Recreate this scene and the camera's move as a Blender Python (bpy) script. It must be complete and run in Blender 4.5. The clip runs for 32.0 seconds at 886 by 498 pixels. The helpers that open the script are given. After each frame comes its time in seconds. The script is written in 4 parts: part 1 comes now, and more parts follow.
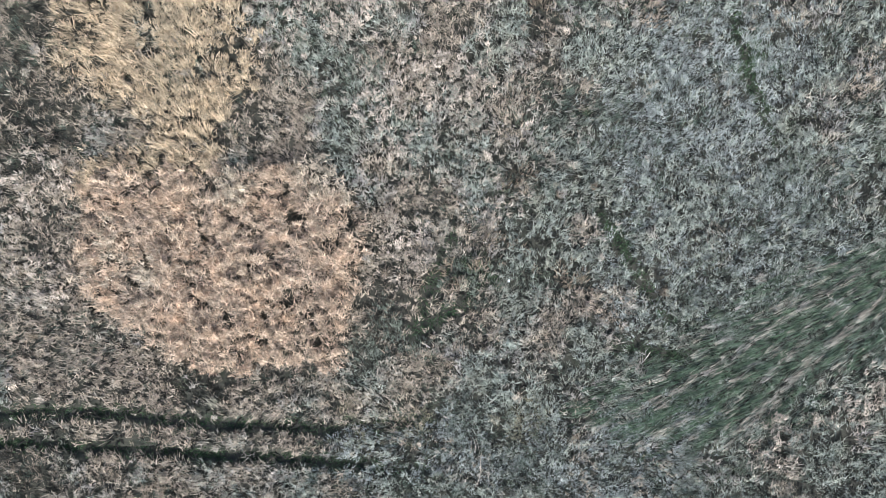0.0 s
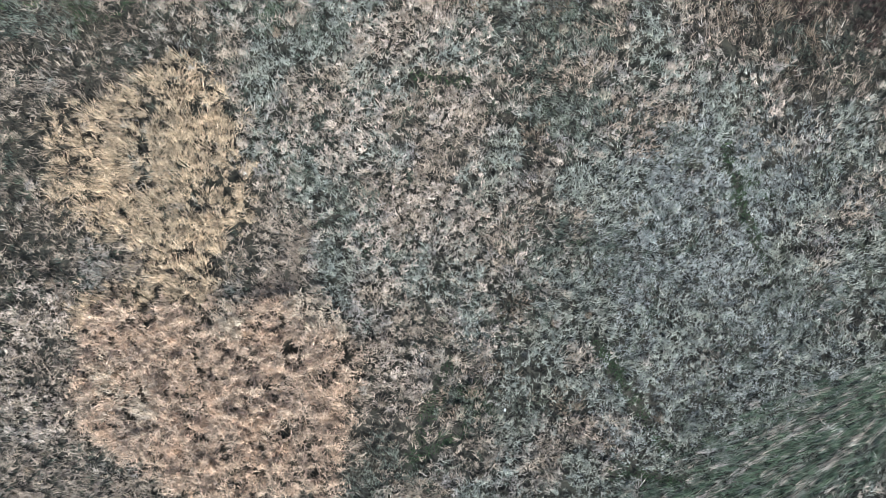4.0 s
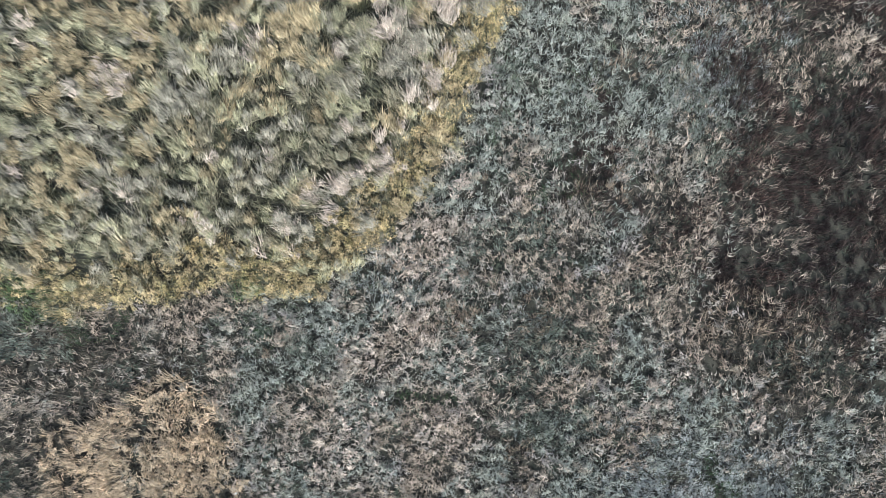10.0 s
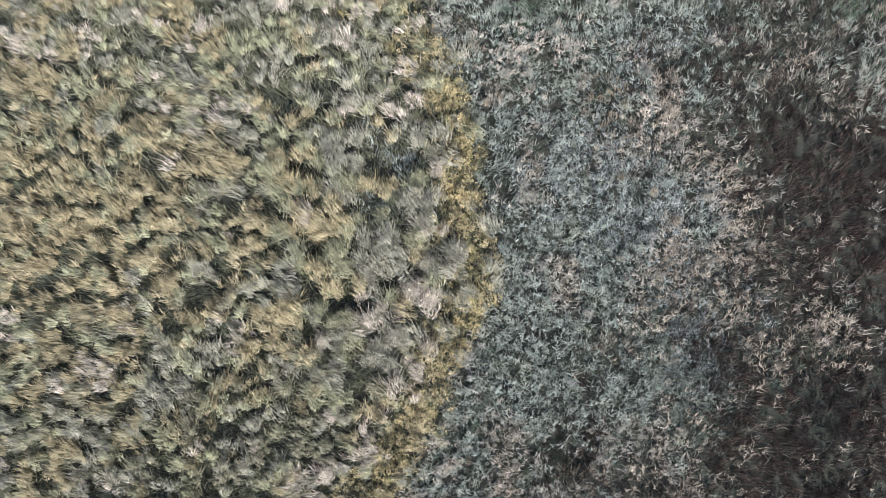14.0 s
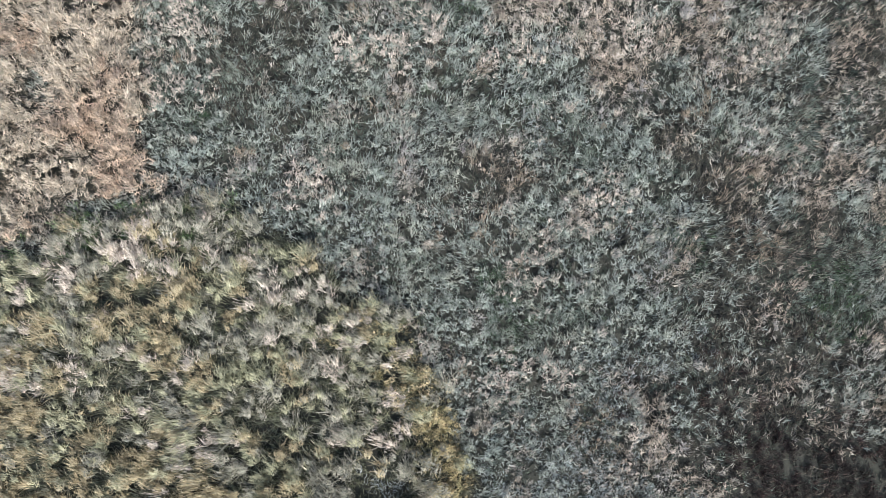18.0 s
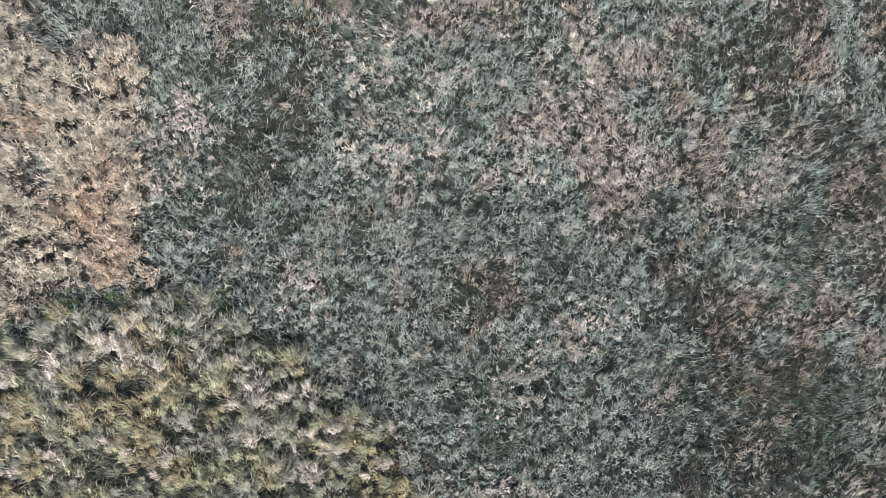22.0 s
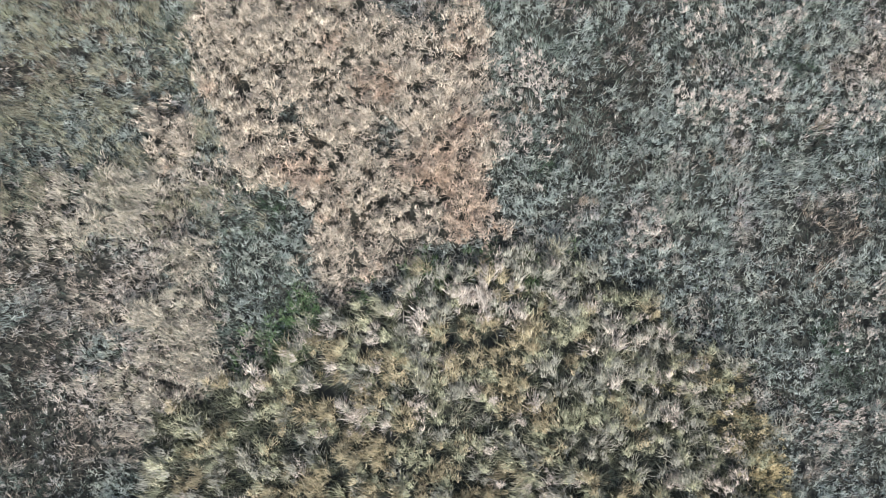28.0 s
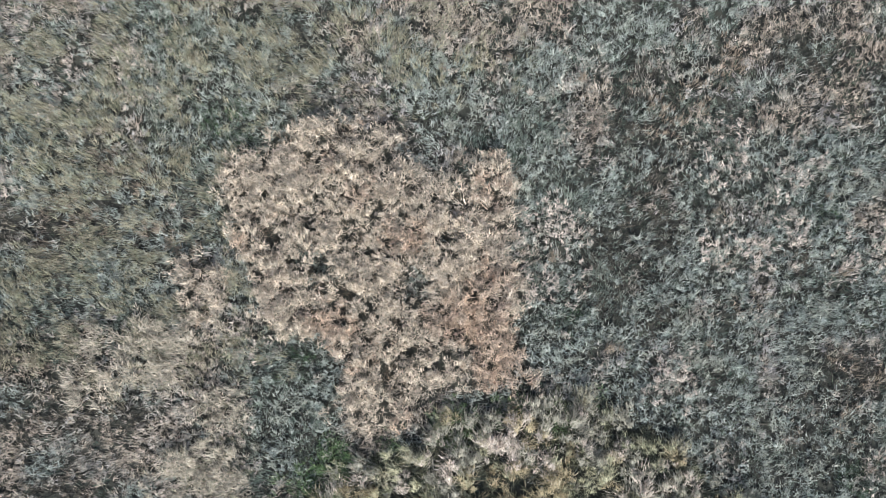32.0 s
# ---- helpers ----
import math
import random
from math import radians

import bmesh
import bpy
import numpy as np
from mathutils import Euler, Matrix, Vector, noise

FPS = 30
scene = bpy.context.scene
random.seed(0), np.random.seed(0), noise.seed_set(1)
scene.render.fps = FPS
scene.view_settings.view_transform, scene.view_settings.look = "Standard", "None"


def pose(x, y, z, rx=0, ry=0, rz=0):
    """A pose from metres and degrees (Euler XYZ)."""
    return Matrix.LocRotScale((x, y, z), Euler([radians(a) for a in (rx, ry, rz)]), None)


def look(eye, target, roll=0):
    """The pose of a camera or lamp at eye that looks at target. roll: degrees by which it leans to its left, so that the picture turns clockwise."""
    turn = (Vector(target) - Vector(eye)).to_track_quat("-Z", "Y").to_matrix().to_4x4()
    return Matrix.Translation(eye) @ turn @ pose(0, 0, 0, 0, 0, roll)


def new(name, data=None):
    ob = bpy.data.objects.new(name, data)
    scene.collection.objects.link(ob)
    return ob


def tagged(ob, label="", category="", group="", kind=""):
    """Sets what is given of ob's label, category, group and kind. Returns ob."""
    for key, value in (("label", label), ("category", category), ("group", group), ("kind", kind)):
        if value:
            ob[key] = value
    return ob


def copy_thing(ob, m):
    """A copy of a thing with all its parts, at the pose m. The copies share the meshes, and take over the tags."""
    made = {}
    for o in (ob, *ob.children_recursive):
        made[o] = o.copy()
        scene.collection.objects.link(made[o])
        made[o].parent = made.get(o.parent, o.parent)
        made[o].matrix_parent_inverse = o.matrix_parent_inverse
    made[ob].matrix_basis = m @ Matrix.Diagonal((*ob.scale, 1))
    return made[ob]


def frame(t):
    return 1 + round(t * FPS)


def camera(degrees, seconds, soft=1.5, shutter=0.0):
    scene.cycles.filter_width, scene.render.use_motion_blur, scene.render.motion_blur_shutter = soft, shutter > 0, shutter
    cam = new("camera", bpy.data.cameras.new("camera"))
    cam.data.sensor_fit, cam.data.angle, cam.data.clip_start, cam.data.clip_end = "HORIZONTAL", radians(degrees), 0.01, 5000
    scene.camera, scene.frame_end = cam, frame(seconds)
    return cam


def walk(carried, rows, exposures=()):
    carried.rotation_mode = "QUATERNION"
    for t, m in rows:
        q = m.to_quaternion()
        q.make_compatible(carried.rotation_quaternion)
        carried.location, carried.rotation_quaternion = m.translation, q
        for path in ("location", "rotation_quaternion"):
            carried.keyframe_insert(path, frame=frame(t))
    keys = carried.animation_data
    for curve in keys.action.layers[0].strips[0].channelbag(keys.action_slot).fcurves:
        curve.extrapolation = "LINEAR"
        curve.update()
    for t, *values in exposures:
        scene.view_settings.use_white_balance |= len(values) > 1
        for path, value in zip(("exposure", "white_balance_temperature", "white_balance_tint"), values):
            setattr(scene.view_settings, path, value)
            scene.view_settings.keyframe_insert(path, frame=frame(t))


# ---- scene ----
cam = camera(70, 32.0, soft=0.4, shutter=0.1)
walk(cam, [
    (0.0, pose(0.00, -0.00, 32.93, -1.54, 0.15, -0.00)),
    (0.5, pose(0.23, 2.77, 32.98, -1.35, 0.18, -0.07)),
    (1.0, pose(0.30, 4.64, 32.98, -1.45, 0.06, -0.17)),
    (1.5, pose(0.32, 5.40, 32.94, -1.49, -0.05, -0.26)),
    (2.0, pose(0.26, 5.82, 32.91, -1.42, -0.12, -0.28)),
    (2.5, pose(0.20, 6.12, 32.89, -1.38, -0.15, -0.34)),
    (3.0, pose(0.14, 6.35, 32.88, -1.43, -0.17, -0.42)),
    (3.5, pose(0.09, 6.51, 32.90, -1.46, -0.21, -0.51)),
    (5.5, pose(-0.00, 8.24, 32.94, -1.39, -0.33, -0.67)),
    (6.0, pose(0.06, 9.44, 33.00, -1.28, -0.33, -0.72)),
    (6.5, pose(0.24, 10.91, 33.05, -1.19, -0.21, -0.78)),
    (7.0, pose(0.41, 12.45, 33.14, -0.94, -0.13, -0.81)),
    (7.5, pose(0.60, 14.06, 33.17, -0.78, 0.00, -0.89)),
    (8.0, pose(0.73, 15.90, 33.24, -0.96, 0.02, -0.96)),
    (8.5, pose(0.96, 17.55, 33.24, -0.82, 0.20, -1.00)),
    (9.0, pose(1.11, 19.26, 33.25, -0.78, 0.24, -1.06)),
    (9.5, pose(1.21, 21.00, 33.24, -0.76, 0.21, -1.12)),
    (10.0, pose(1.22, 22.73, 33.20, -0.76, 0.07, -1.20)),
    (10.5, pose(1.23, 24.66, 33.14, -1.09, -0.12, -1.27)),
    (11.0, pose(1.56, 26.48, 33.22, -1.16, 0.17, -1.39)),
    (11.5, pose(1.75, 28.13, 33.26, -0.86, 0.22, -1.49)),
    (12.0, pose(1.84, 29.61, 33.26, -0.26, 0.13, -1.55)),
    (12.5, pose(2.04, 31.54, 33.27, -0.33, 0.16, -1.61)),
    (13.0, pose(2.23, 33.41, 33.25, -0.25, 0.17, -1.69)),
    (13.5, pose(2.40, 35.36, 33.27, -0.27, 0.13, -1.72)),
    (14.0, pose(2.56, 37.50, 33.32, -0.55, 0.14, -1.81)),
    (14.5, pose(2.74, 39.52, 33.29, -0.55, 0.15, -1.87)),
    (16.5, pose(3.09, 47.98, 33.20, -0.50, -0.17, -1.99)),
    (17.0, pose(3.08, 50.04, 33.23, -0.31, -0.42, -2.09)),
    (17.5, pose(3.12, 52.08, 33.27, -0.04, -0.64, -2.22)),
    (18.0, pose(3.30, 54.25, 33.27, 0.03, -0.64, -2.25)),
    (18.5, pose(3.45, 56.34, 33.33, 0.25, -0.68, -2.30)),
    (19.0, pose(3.61, 58.21, 33.40, 0.48, -0.66, -2.32)),
    (19.5, pose(3.66, 59.39, 33.47, 0.57, -0.73, -2.36)),
    (20.0, pose(3.69, 59.86, 33.50, 0.56, -0.73, -2.39)),
    (20.5, pose(3.68, 60.07, 33.47, 0.52, -0.76, -2.41)),
    (21.0, pose(3.73, 60.08, 33.44, 0.55, -0.73, -0.52)),
    (21.5, pose(3.77, 60.03, 33.39, 0.49, -0.70, 2.14)),
    (22.0, pose(3.68, 59.90, 33.39, 0.43, -0.81, 1.99)),
    (22.5, pose(3.66, 59.83, 33.41, 0.29, -0.78, -0.07)),
    (23.0, pose(3.61, 59.65, 33.41, 0.30, -0.86, -0.08)),
    (23.5, pose(3.28, 59.42, 33.40, 0.26, -0.99, -0.13)),
    (24.0, pose(2.62, 59.21, 33.38, 0.17, -1.15, -0.16)),
    (24.5, pose(1.22, 58.90, 33.33, 0.24, -1.34, -0.19)),
    (25.0, pose(-0.90, 58.59, 33.24, 0.33, -1.45, -0.24)),
    (25.5, pose(-3.62, 58.39, 33.07, 0.24, -1.55, -0.26)),
    (26.0, pose(-6.92, 58.07, 32.89, 0.34, -1.62, -0.29)),
    (26.5, pose(-10.42, 57.80, 32.78, 0.46, -1.55, -0.30)),
    (27.0, pose(-12.77, 57.62, 33.04, 0.50, -1.29, -0.42)),
    (27.5, pose(-13.81, 57.23, 33.59, 0.58, -0.73, -0.68)),
    (28.0, pose(-14.38, 56.85, 34.15, 0.66, -0.17, -0.94)),
    (28.5, pose(-14.78, 56.67, 34.40, 0.70, 0.08, -1.06)),
    (29.0, pose(-15.07, 56.56, 34.43, 0.57, 0.09, -1.09)),
    (29.5, pose(-15.28, 56.81, 34.47, 0.57, 0.17, -1.14)),
    (30.0, pose(-15.43, 57.80, 34.52, 0.46, 0.20, -1.17)),
    (30.5, pose(-15.48, 59.33, 34.57, 0.51, 0.23, -1.20)),
    (31.0, pose(-15.48, 61.28, 34.63, 0.54, 0.27, -1.22)),
    (31.5, pose(-15.57, 63.18, 34.67, 0.67, 0.14, -1.26)),
    (32.0, pose(-15.56, 64.79, 34.70, 0.86, 0.14, -1.29)),
], exposures=[(0, 0.60, 5850, 5), (5, 0.59, 5850, 5), (9, 0.54, 5850, 5), (26, 0.55, 5870, 5), (32, 0.53, 5840, 5)])

# ---- light: an overcast sky with a weak, wide sun ----
SUN_EL, SUN_AZ = 38, 168
world = bpy.data.worlds.new("overcast_sky")
scene.world = world
world.use_nodes = True
wn = world.node_tree
sky = wn.nodes.new("ShaderNodeTexSky")
sky.sky_type, sky.sun_disc = "NISHITA", False
sky.sun_elevation, sky.sun_rotation = radians(SUN_EL), radians(SUN_AZ)
sky.air_density, sky.dust_density, sky.ozone_density = 1.0, 4.0, 1.0
wn.links.new(sky.outputs[0], wn.nodes["Background"].inputs[0])
wn.nodes["Background"].inputs[1].default_value = 0.125
sun = new("sun", bpy.data.lights.new("sun", "SUN"))
sun.data.energy, sun.data.angle, sun.data.color = 3.4, radians(4), (1.0, 0.96, 0.90)
sa, se = radians(SUN_AZ), radians(SUN_EL)
sun.matrix_world = look((0, 0, 60), (-math.sin(sa) * math.cos(se), -math.cos(sa) * math.cos(se), 60 - math.sin(se)))


# ---- materials ----
def plant(name, stops, patch, patch_scale, patch_amount=0.6, other=None, vary=0.0, rough=0.75, thin=0.25, grain=0.78):
    """Leaf and stem material: colour by tuft and by blade, drifting in two sizes of patch over the ground."""
    mat = bpy.data.materials.new(name)
    mat.use_nodes = True
    nt = mat.node_tree
    n, ln = nt.nodes, nt.links.new
    bsdf, out = n["Principled BSDF"], n["Material Output"]
    geo = n.new("ShaderNodeNewGeometry")
    ramp = n.new("ShaderNodeValToRGB")
    els = ramp.color_ramp.elements
    while len(els) < len(stops):
        els.new(0.5)
    for e, (at, c) in zip(els, stops):
        e.position, e.color = at, (*c, 1)
    tone, blend = n.new("ShaderNodeAttribute"), n.new("ShaderNodeMix")
    tone.attribute_name = "tone"
    blend.inputs[0].default_value = grain
    ln(tone.outputs["Fac"], blend.inputs[2])
    ln(geo.outputs["Random Per Island"], blend.inputs[3])
    ln(blend.outputs[0], ramp.inputs[0])
    big, fine = n.new("ShaderNodeTexNoise"), n.new("ShaderNodeTexNoise")
    for t, s, d in ((big, patch_scale, 3), (fine, 2.1, 2)):
        t.inputs["Scale"].default_value, t.inputs["Detail"].default_value = s, d
        ln(geo.outputs["Position"], t.inputs["Vector"])
    span = n.new("ShaderNodeMapRange")
    span.inputs[1].default_value, span.inputs[2].default_value = 0.42, 0.62
    span.inputs[4].default_value = patch_amount
    ln(big.outputs[0], span.inputs[0])
    mix = n.new("ShaderNodeMix")
    mix.data_type = "RGBA"
    ln(span.outputs[0], mix.inputs[0])
    ln(ramp.outputs[0], mix.inputs[6])
    mix.inputs[7].default_value = (*patch, 1)
    val = n.new("ShaderNodeMapRange")
    val.inputs[1].default_value, val.inputs[2].default_value = 0.3, 0.7
    val.inputs[3].default_value, val.inputs[4].default_value = 0.62, 1.38
    ln(fine.outputs[0], val.inputs[0])
    tinted = mix
    if other:
        third = n.new("ShaderNodeTexNoise")
        third.inputs["Scale"].default_value, third.inputs["Detail"].default_value = patch_scale * 2.3, 3
        shift = n.new("ShaderNodeVectorMath")
        shift.inputs[1].default_value = (37.0, 11.0, 5.0)
        ln(geo.outputs["Position"], shift.inputs[0])
        ln(shift.outputs[0], third.inputs["Vector"])
        reach = n.new("ShaderNodeMapRange")
        reach.inputs[1].default_value, reach.inputs[2].default_value, reach.inputs[4].default_value = 0.5, 0.66, 0.55
        ln(third.outputs[0], reach.inputs[0])
        tinted = n.new("ShaderNodeMix")
        tinted.data_type = "RGBA"
        ln(reach.outputs[0], tinted.inputs[0])
        ln(mix.outputs[2], tinted.inputs[6])
        tinted.inputs[7].default_value = (*other, 1)
    hsv = n.new("ShaderNodeHueSaturation")
    level = val
    if vary:
        info, each, level = n.new("ShaderNodeObjectInfo"), n.new("ShaderNodeMapRange"), n.new("ShaderNodeMath")
        each.inputs[3].default_value, each.inputs[4].default_value = 1 - vary, 1 + vary
        ln(info.outputs["Random"], each.inputs[0])
        level.operation = "MULTIPLY"
        ln(val.outputs[0], level.inputs[0])
        ln(each.outputs[0], level.inputs[1])
    ln(level.outputs[0], hsv.inputs["Value"])
    ln(tinted.outputs[2], hsv.inputs["Color"])
    ln(hsv.outputs[0], bsdf.inputs["Base Color"])
    bsdf.inputs["Roughness"].default_value = rough
    bsdf.inputs["Specular IOR Level"].default_value = 0.3
    tr, mx = n.new("ShaderNodeBsdfTranslucent"), n.new("ShaderNodeMixShader")
    ln(hsv.outputs[0], tr.inputs[0])
    mx.inputs[0].default_value = thin
    ln(bsdf.outputs[0], mx.inputs[1])
    ln(tr.outputs[0], mx.inputs[2])
    ln(mx.outputs[0], out.inputs[0])
    return mat


def spread_of(c, low=0.45, high=1.45):
    """A ramp of blade colours, from shaded old leaves to bleached ones, round the colour c."""
    grey = sum(c) / 3
    top = tuple(min(0.85, (0.8 * v + 0.2 * grey) * high) for v in c)
    return [(0.0, tuple(v * low for v in c)), (0.45, tuple(v * 0.85 for v in c)), (0.8, tuple(v * 1.15 for v in c)), (1.0, top)]


M_NEUTRAL = plant("withered_grey_brown_blades", spread_of((0.465, 0.425, 0.36), 0.24, 1.34), (0.35, 0.305, 0.255), 0.2, 0.5, other=(0.37, 0.35, 0.355))
M_WARM = plant("withered_pinkish_blades", spread_of((0.465, 0.395, 0.315), 0.24, 1.34), (0.33, 0.265, 0.215), 0.35, 0.5)
M_COOL = plant("withered_grey_green_blades", spread_of((0.37, 0.39, 0.342), 0.24, 1.34), (0.30, 0.325, 0.285), 0.3, 0.5, other=(0.37, 0.36, 0.285))
# thatch coloured near black: the shade between tufts is partly in its colour
M_MAT = plant("gap_shade_thatch_blades", [(0.0, (0.014, 0.014, 0.011)), (0.5, (0.040, 0.038, 0.031)), (1.0, (0.13, 0.118, 0.098))], (0.028, 0.031, 0.025), 0.2, 0.6)
M_GREEN = plant("green_underlayer_blades", [(0.0, (0.022, 0.034, 0.025)), (0.5, (0.095, 0.124, 0.099)), (1.0, (0.26, 0.30, 0.245))], (0.12, 0.15, 0.125), 0.2, 0.5, other=(0.15, 0.165, 0.10))
M_SWARD = plant("grey_green_sward_blades", [(0.0, (0.085, 0.11, 0.09)), (0.5, (0.195, 0.22, 0.185)), (1.0, (0.36, 0.38, 0.325))], (0.25, 0.26, 0.21), 0.3, 0.5, other=(0.15, 0.18, 0.152))
M_RUT = plant("deep_green_rut_blades", [(0.0, (0.026, 0.05, 0.024)), (0.5, (0.06, 0.105, 0.05)), (1.0, (0.11, 0.15, 0.075))], (0.05, 0.075, 0.04), 0.6, 0.5)
M_PRESSED = plant("pressed_green_blades", [(0.0, (0.035, 0.062, 0.038)), (0.5, (0.085, 0.13, 0.08)), (1.0, (0.20, 0.25, 0.18))], (0.10, 0.14, 0.10), 0.5, 0.5)
M_VIVID = plant("fresh_green_blades", [(0.0, (0.04, 0.08, 0.035)), (0.5, (0.11, 0.175, 0.075)), (1.0, (0.28, 0.34, 0.17))], (0.15, 0.20, 0.10), 0.8, 0.5)
M_TAN = plant("dry_tan_plume_blades", spread_of((0.65, 0.505, 0.38), 0.18, 1.3), (0.47, 0.385, 0.315), 0.3, 0.35, other=(0.60, 0.43, 0.305), vary=0.15, grain=0.88)
M_TANGREY = plant("faded_grey_tan_plume_blades", spread_of((0.64, 0.54, 0.42), 0.18, 1.3), (0.49, 0.415, 0.335), 0.3, 0.35, vary=0.15, grain=0.88)
M_STEM = plant("dark_dry_stem_blades", [(0.0, (0.06, 0.048, 0.036)), (0.5, (0.20, 0.155, 0.115)), (1.0, (0.45, 0.36, 0.27))], (0.14, 0.12, 0.09), 0.4, 0.5)
M_STRAW = plant("straw_strip_blades", spread_of((0.65, 0.515, 0.36), 0.15, 1.4), (0.44, 0.365, 0.265), 0.3, 0.6)
M_REED = plant("straw_reed_blades", [(0.0, (0.13, 0.10, 0.06)), (0.45, (0.47, 0.385, 0.235)), (0.8, (0.60, 0.51, 0.335)), (1.0, (0.72, 0.63, 0.46))], (0.44, 0.37, 0.24), 0.25, 0.5, vary=0.15, grain=0.62)
M_REEDGREEN = plant("olive_straw_reed_blades", [(0.0, (0.08, 0.08, 0.05)), (0.45, (0.35, 0.335, 0.22)), (0.8, (0.50, 0.47, 0.32)), (1.0, (0.66, 0.62, 0.47))], (0.33, 0.325, 0.215), 0.35, 0.5, vary=0.15, grain=0.62)
M_REEDGREY = plant("grey_reed_blades", spread_of((0.435, 0.405, 0.325), 0.25, 1.3), (0.36, 0.34, 0.275), 0.25, 0.5, vary=0.15, grain=0.62)
M_OLIVE = plant("olive_reed_blades", [(0.0, (0.05, 0.055, 0.036)), (0.5, (0.185, 0.18, 0.125)), (1.0, (0.42, 0.395, 0.285))], (0.15, 0.16, 0.122), 0.4, 0.6, other=(0.20, 0.205, 0.11), grain=0.62)
M_YELLOW = plant("yellow_margin_blades", spread_of((0.60, 0.48, 0.26), 0.32, 1.4), (0.50, 0.425, 0.30), 0.5, 0.5, other=(0.44, 0.41, 0.18), grain=0.5)
M_PALE = plant("pale_pinkish_plume_blades", spread_of((0.57, 0.49, 0.415)), (0.47, 0.41, 0.35), 0.4, 0.5, vary=0.15)
M_BLEACHED = plant("bleached_straw_blades", spread_of((0.55, 0.48, 0.38), 0.22, 1.35), (0.45, 0.405, 0.315), 0.5, 0.5)
M_OUTER = plant("dull_outer_blades", spread_of((0.23, 0.225, 0.19), 0.5, 1.35), (0.19, 0.195, 0.165), 0.15, 0.6)
M_DARK = plant("dark_burgundy_weed_blades", [(0.0, (0.013, 0.009, 0.009)), (0.5, (0.047, 0.030, 0.026)), (0.8, (0.13, 0.086, 0.07)), (1.0, (0.30, 0.24, 0.21))], (0.028, 0.024, 0.025), 0.25, 0.6)
M_KHAKI = plant("khaki_meadow_blades", spread_of((0.36, 0.325, 0.23), 0.25, 1.5), (0.28, 0.262, 0.19), 0.5, 0.5, other=(0.27, 0.285, 0.185))
M_BROWN = plant("dull_brown_weed_blades", [(0.0, (0.032, 0.027, 0.022)), (0.4, (0.08, 0.069, 0.054)), (0.75, (0.165, 0.143, 0.114)), (1.0, (0.39, 0.345, 0.28))], (0.074, 0.064, 0.05), 0.25, 0.5)
M_BLUE = plant("grey_green_matted_blades", spread_of((0.44, 0.465, 0.445), 0.5), (0.41, 0.43, 0.42), 0.25, 0.5)
M_RUSSET = plant("russet_weed_blades", spread_of((0.31, 0.25, 0.19)), (0.22, 0.18, 0.135), 0.4, 0.5)
M_WHITE = plant("weathered_white_plastic", [(0.0, (0.7, 0.7, 0.68)), (1.0, (0.8, 0.8, 0.78))], (0.6, 0.6, 0.57), 3.0, 0.4, thin=0.05)


def soil():
    mat = bpy.data.materials.new("thatch_covered_soil")
    mat.use_nodes = True
    nt = mat.node_tree
    n, ln = nt.nodes, nt.links.new
    bsdf, co = n["Principled BSDF"], n.new("ShaderNodeTexCoord")
    a, b, c = (n.new("ShaderNodeTexNoise") for _ in range(3))
    for t, s, d in ((a, 0.12, 4), (b, 2.2, 6), (c, 14.0, 4)):
        t.inputs["Scale"].default_value, t.inputs["Detail"].default_value = s, d
        ln(co.outputs["Object"], t.inputs["Vector"])
    r1, r2 = n.new("ShaderNodeValToRGB"), n.new("ShaderNodeValToRGB")
    r1.color_ramp.elements[0].position, r1.color_ramp.elements[0].color = 0.35, (0.022, 0.026, 0.017, 1)
    r1.color_ramp.elements[1].position, r1.color_ramp.elements[1].color = 0.65, (0.055, 0.049, 0.037, 1)
    r2.color_ramp.elements[0].position, r2.color_ramp.elements[0].color = 0.35, (0.025, 0.03, 0.02, 1)
    r2.color_ramp.elements[1].position, r2.color_ramp.elements[1].color = 0.7, (0.095, 0.085, 0.067, 1)
    ln(a.outputs[0], r1.inputs[0])
    ln(b.outputs[0], r2.inputs[0])
    mix = n.new("ShaderNodeMix")
    mix.data_type = "RGBA"
    mix.inputs[0].default_value = 0.5
    ln(r1.outputs[0], mix.inputs[6])
    ln(r2.outputs[0], mix.inputs[7])
    ln(mix.outputs[2], bsdf.inputs["Base Color"])
    bump = n.new("ShaderNodeBump")
    bump.inputs["Strength"].default_value, bump.inputs["Distance"].default_value = 0.6, 0.05
    ln(c.outputs[0], bump.inputs["Height"])
    ln(bump.outputs[0], bsdf.inputs["Normal"])
    bsdf.inputs["Roughness"].default_value = 0.95
    return mat


M_SOIL = soil()

# ---- fields: smooth value noise, and the outlines of the plant stands ----
rng = np.random.default_rng(7)


def lattice_noise(x, y, size, seed):
    """Smooth noise in 0..1 with features about `size` metres across."""
    g = np.random.default_rng(seed).random((64, 64))
    u, v = x / size + 1000.0, y / size + 1000.0
    i, j = np.floor(u).astype(int), np.floor(v).astype(int)
    fu, fv = u - i, v - j
    fu, fv = fu * fu * (3 - 2 * fu), fv * fv * (3 - 2 * fv)
    i0, j0, i1, j1 = i % 64, j % 64, (i + 1) % 64, (j + 1) % 64
    return (g[i0, j0] * (1 - fu) + g[i1, j0] * fu) * (1 - fv) + (g[i0, j1] * (1 - fu) + g[i1, j1] * fu) * fv


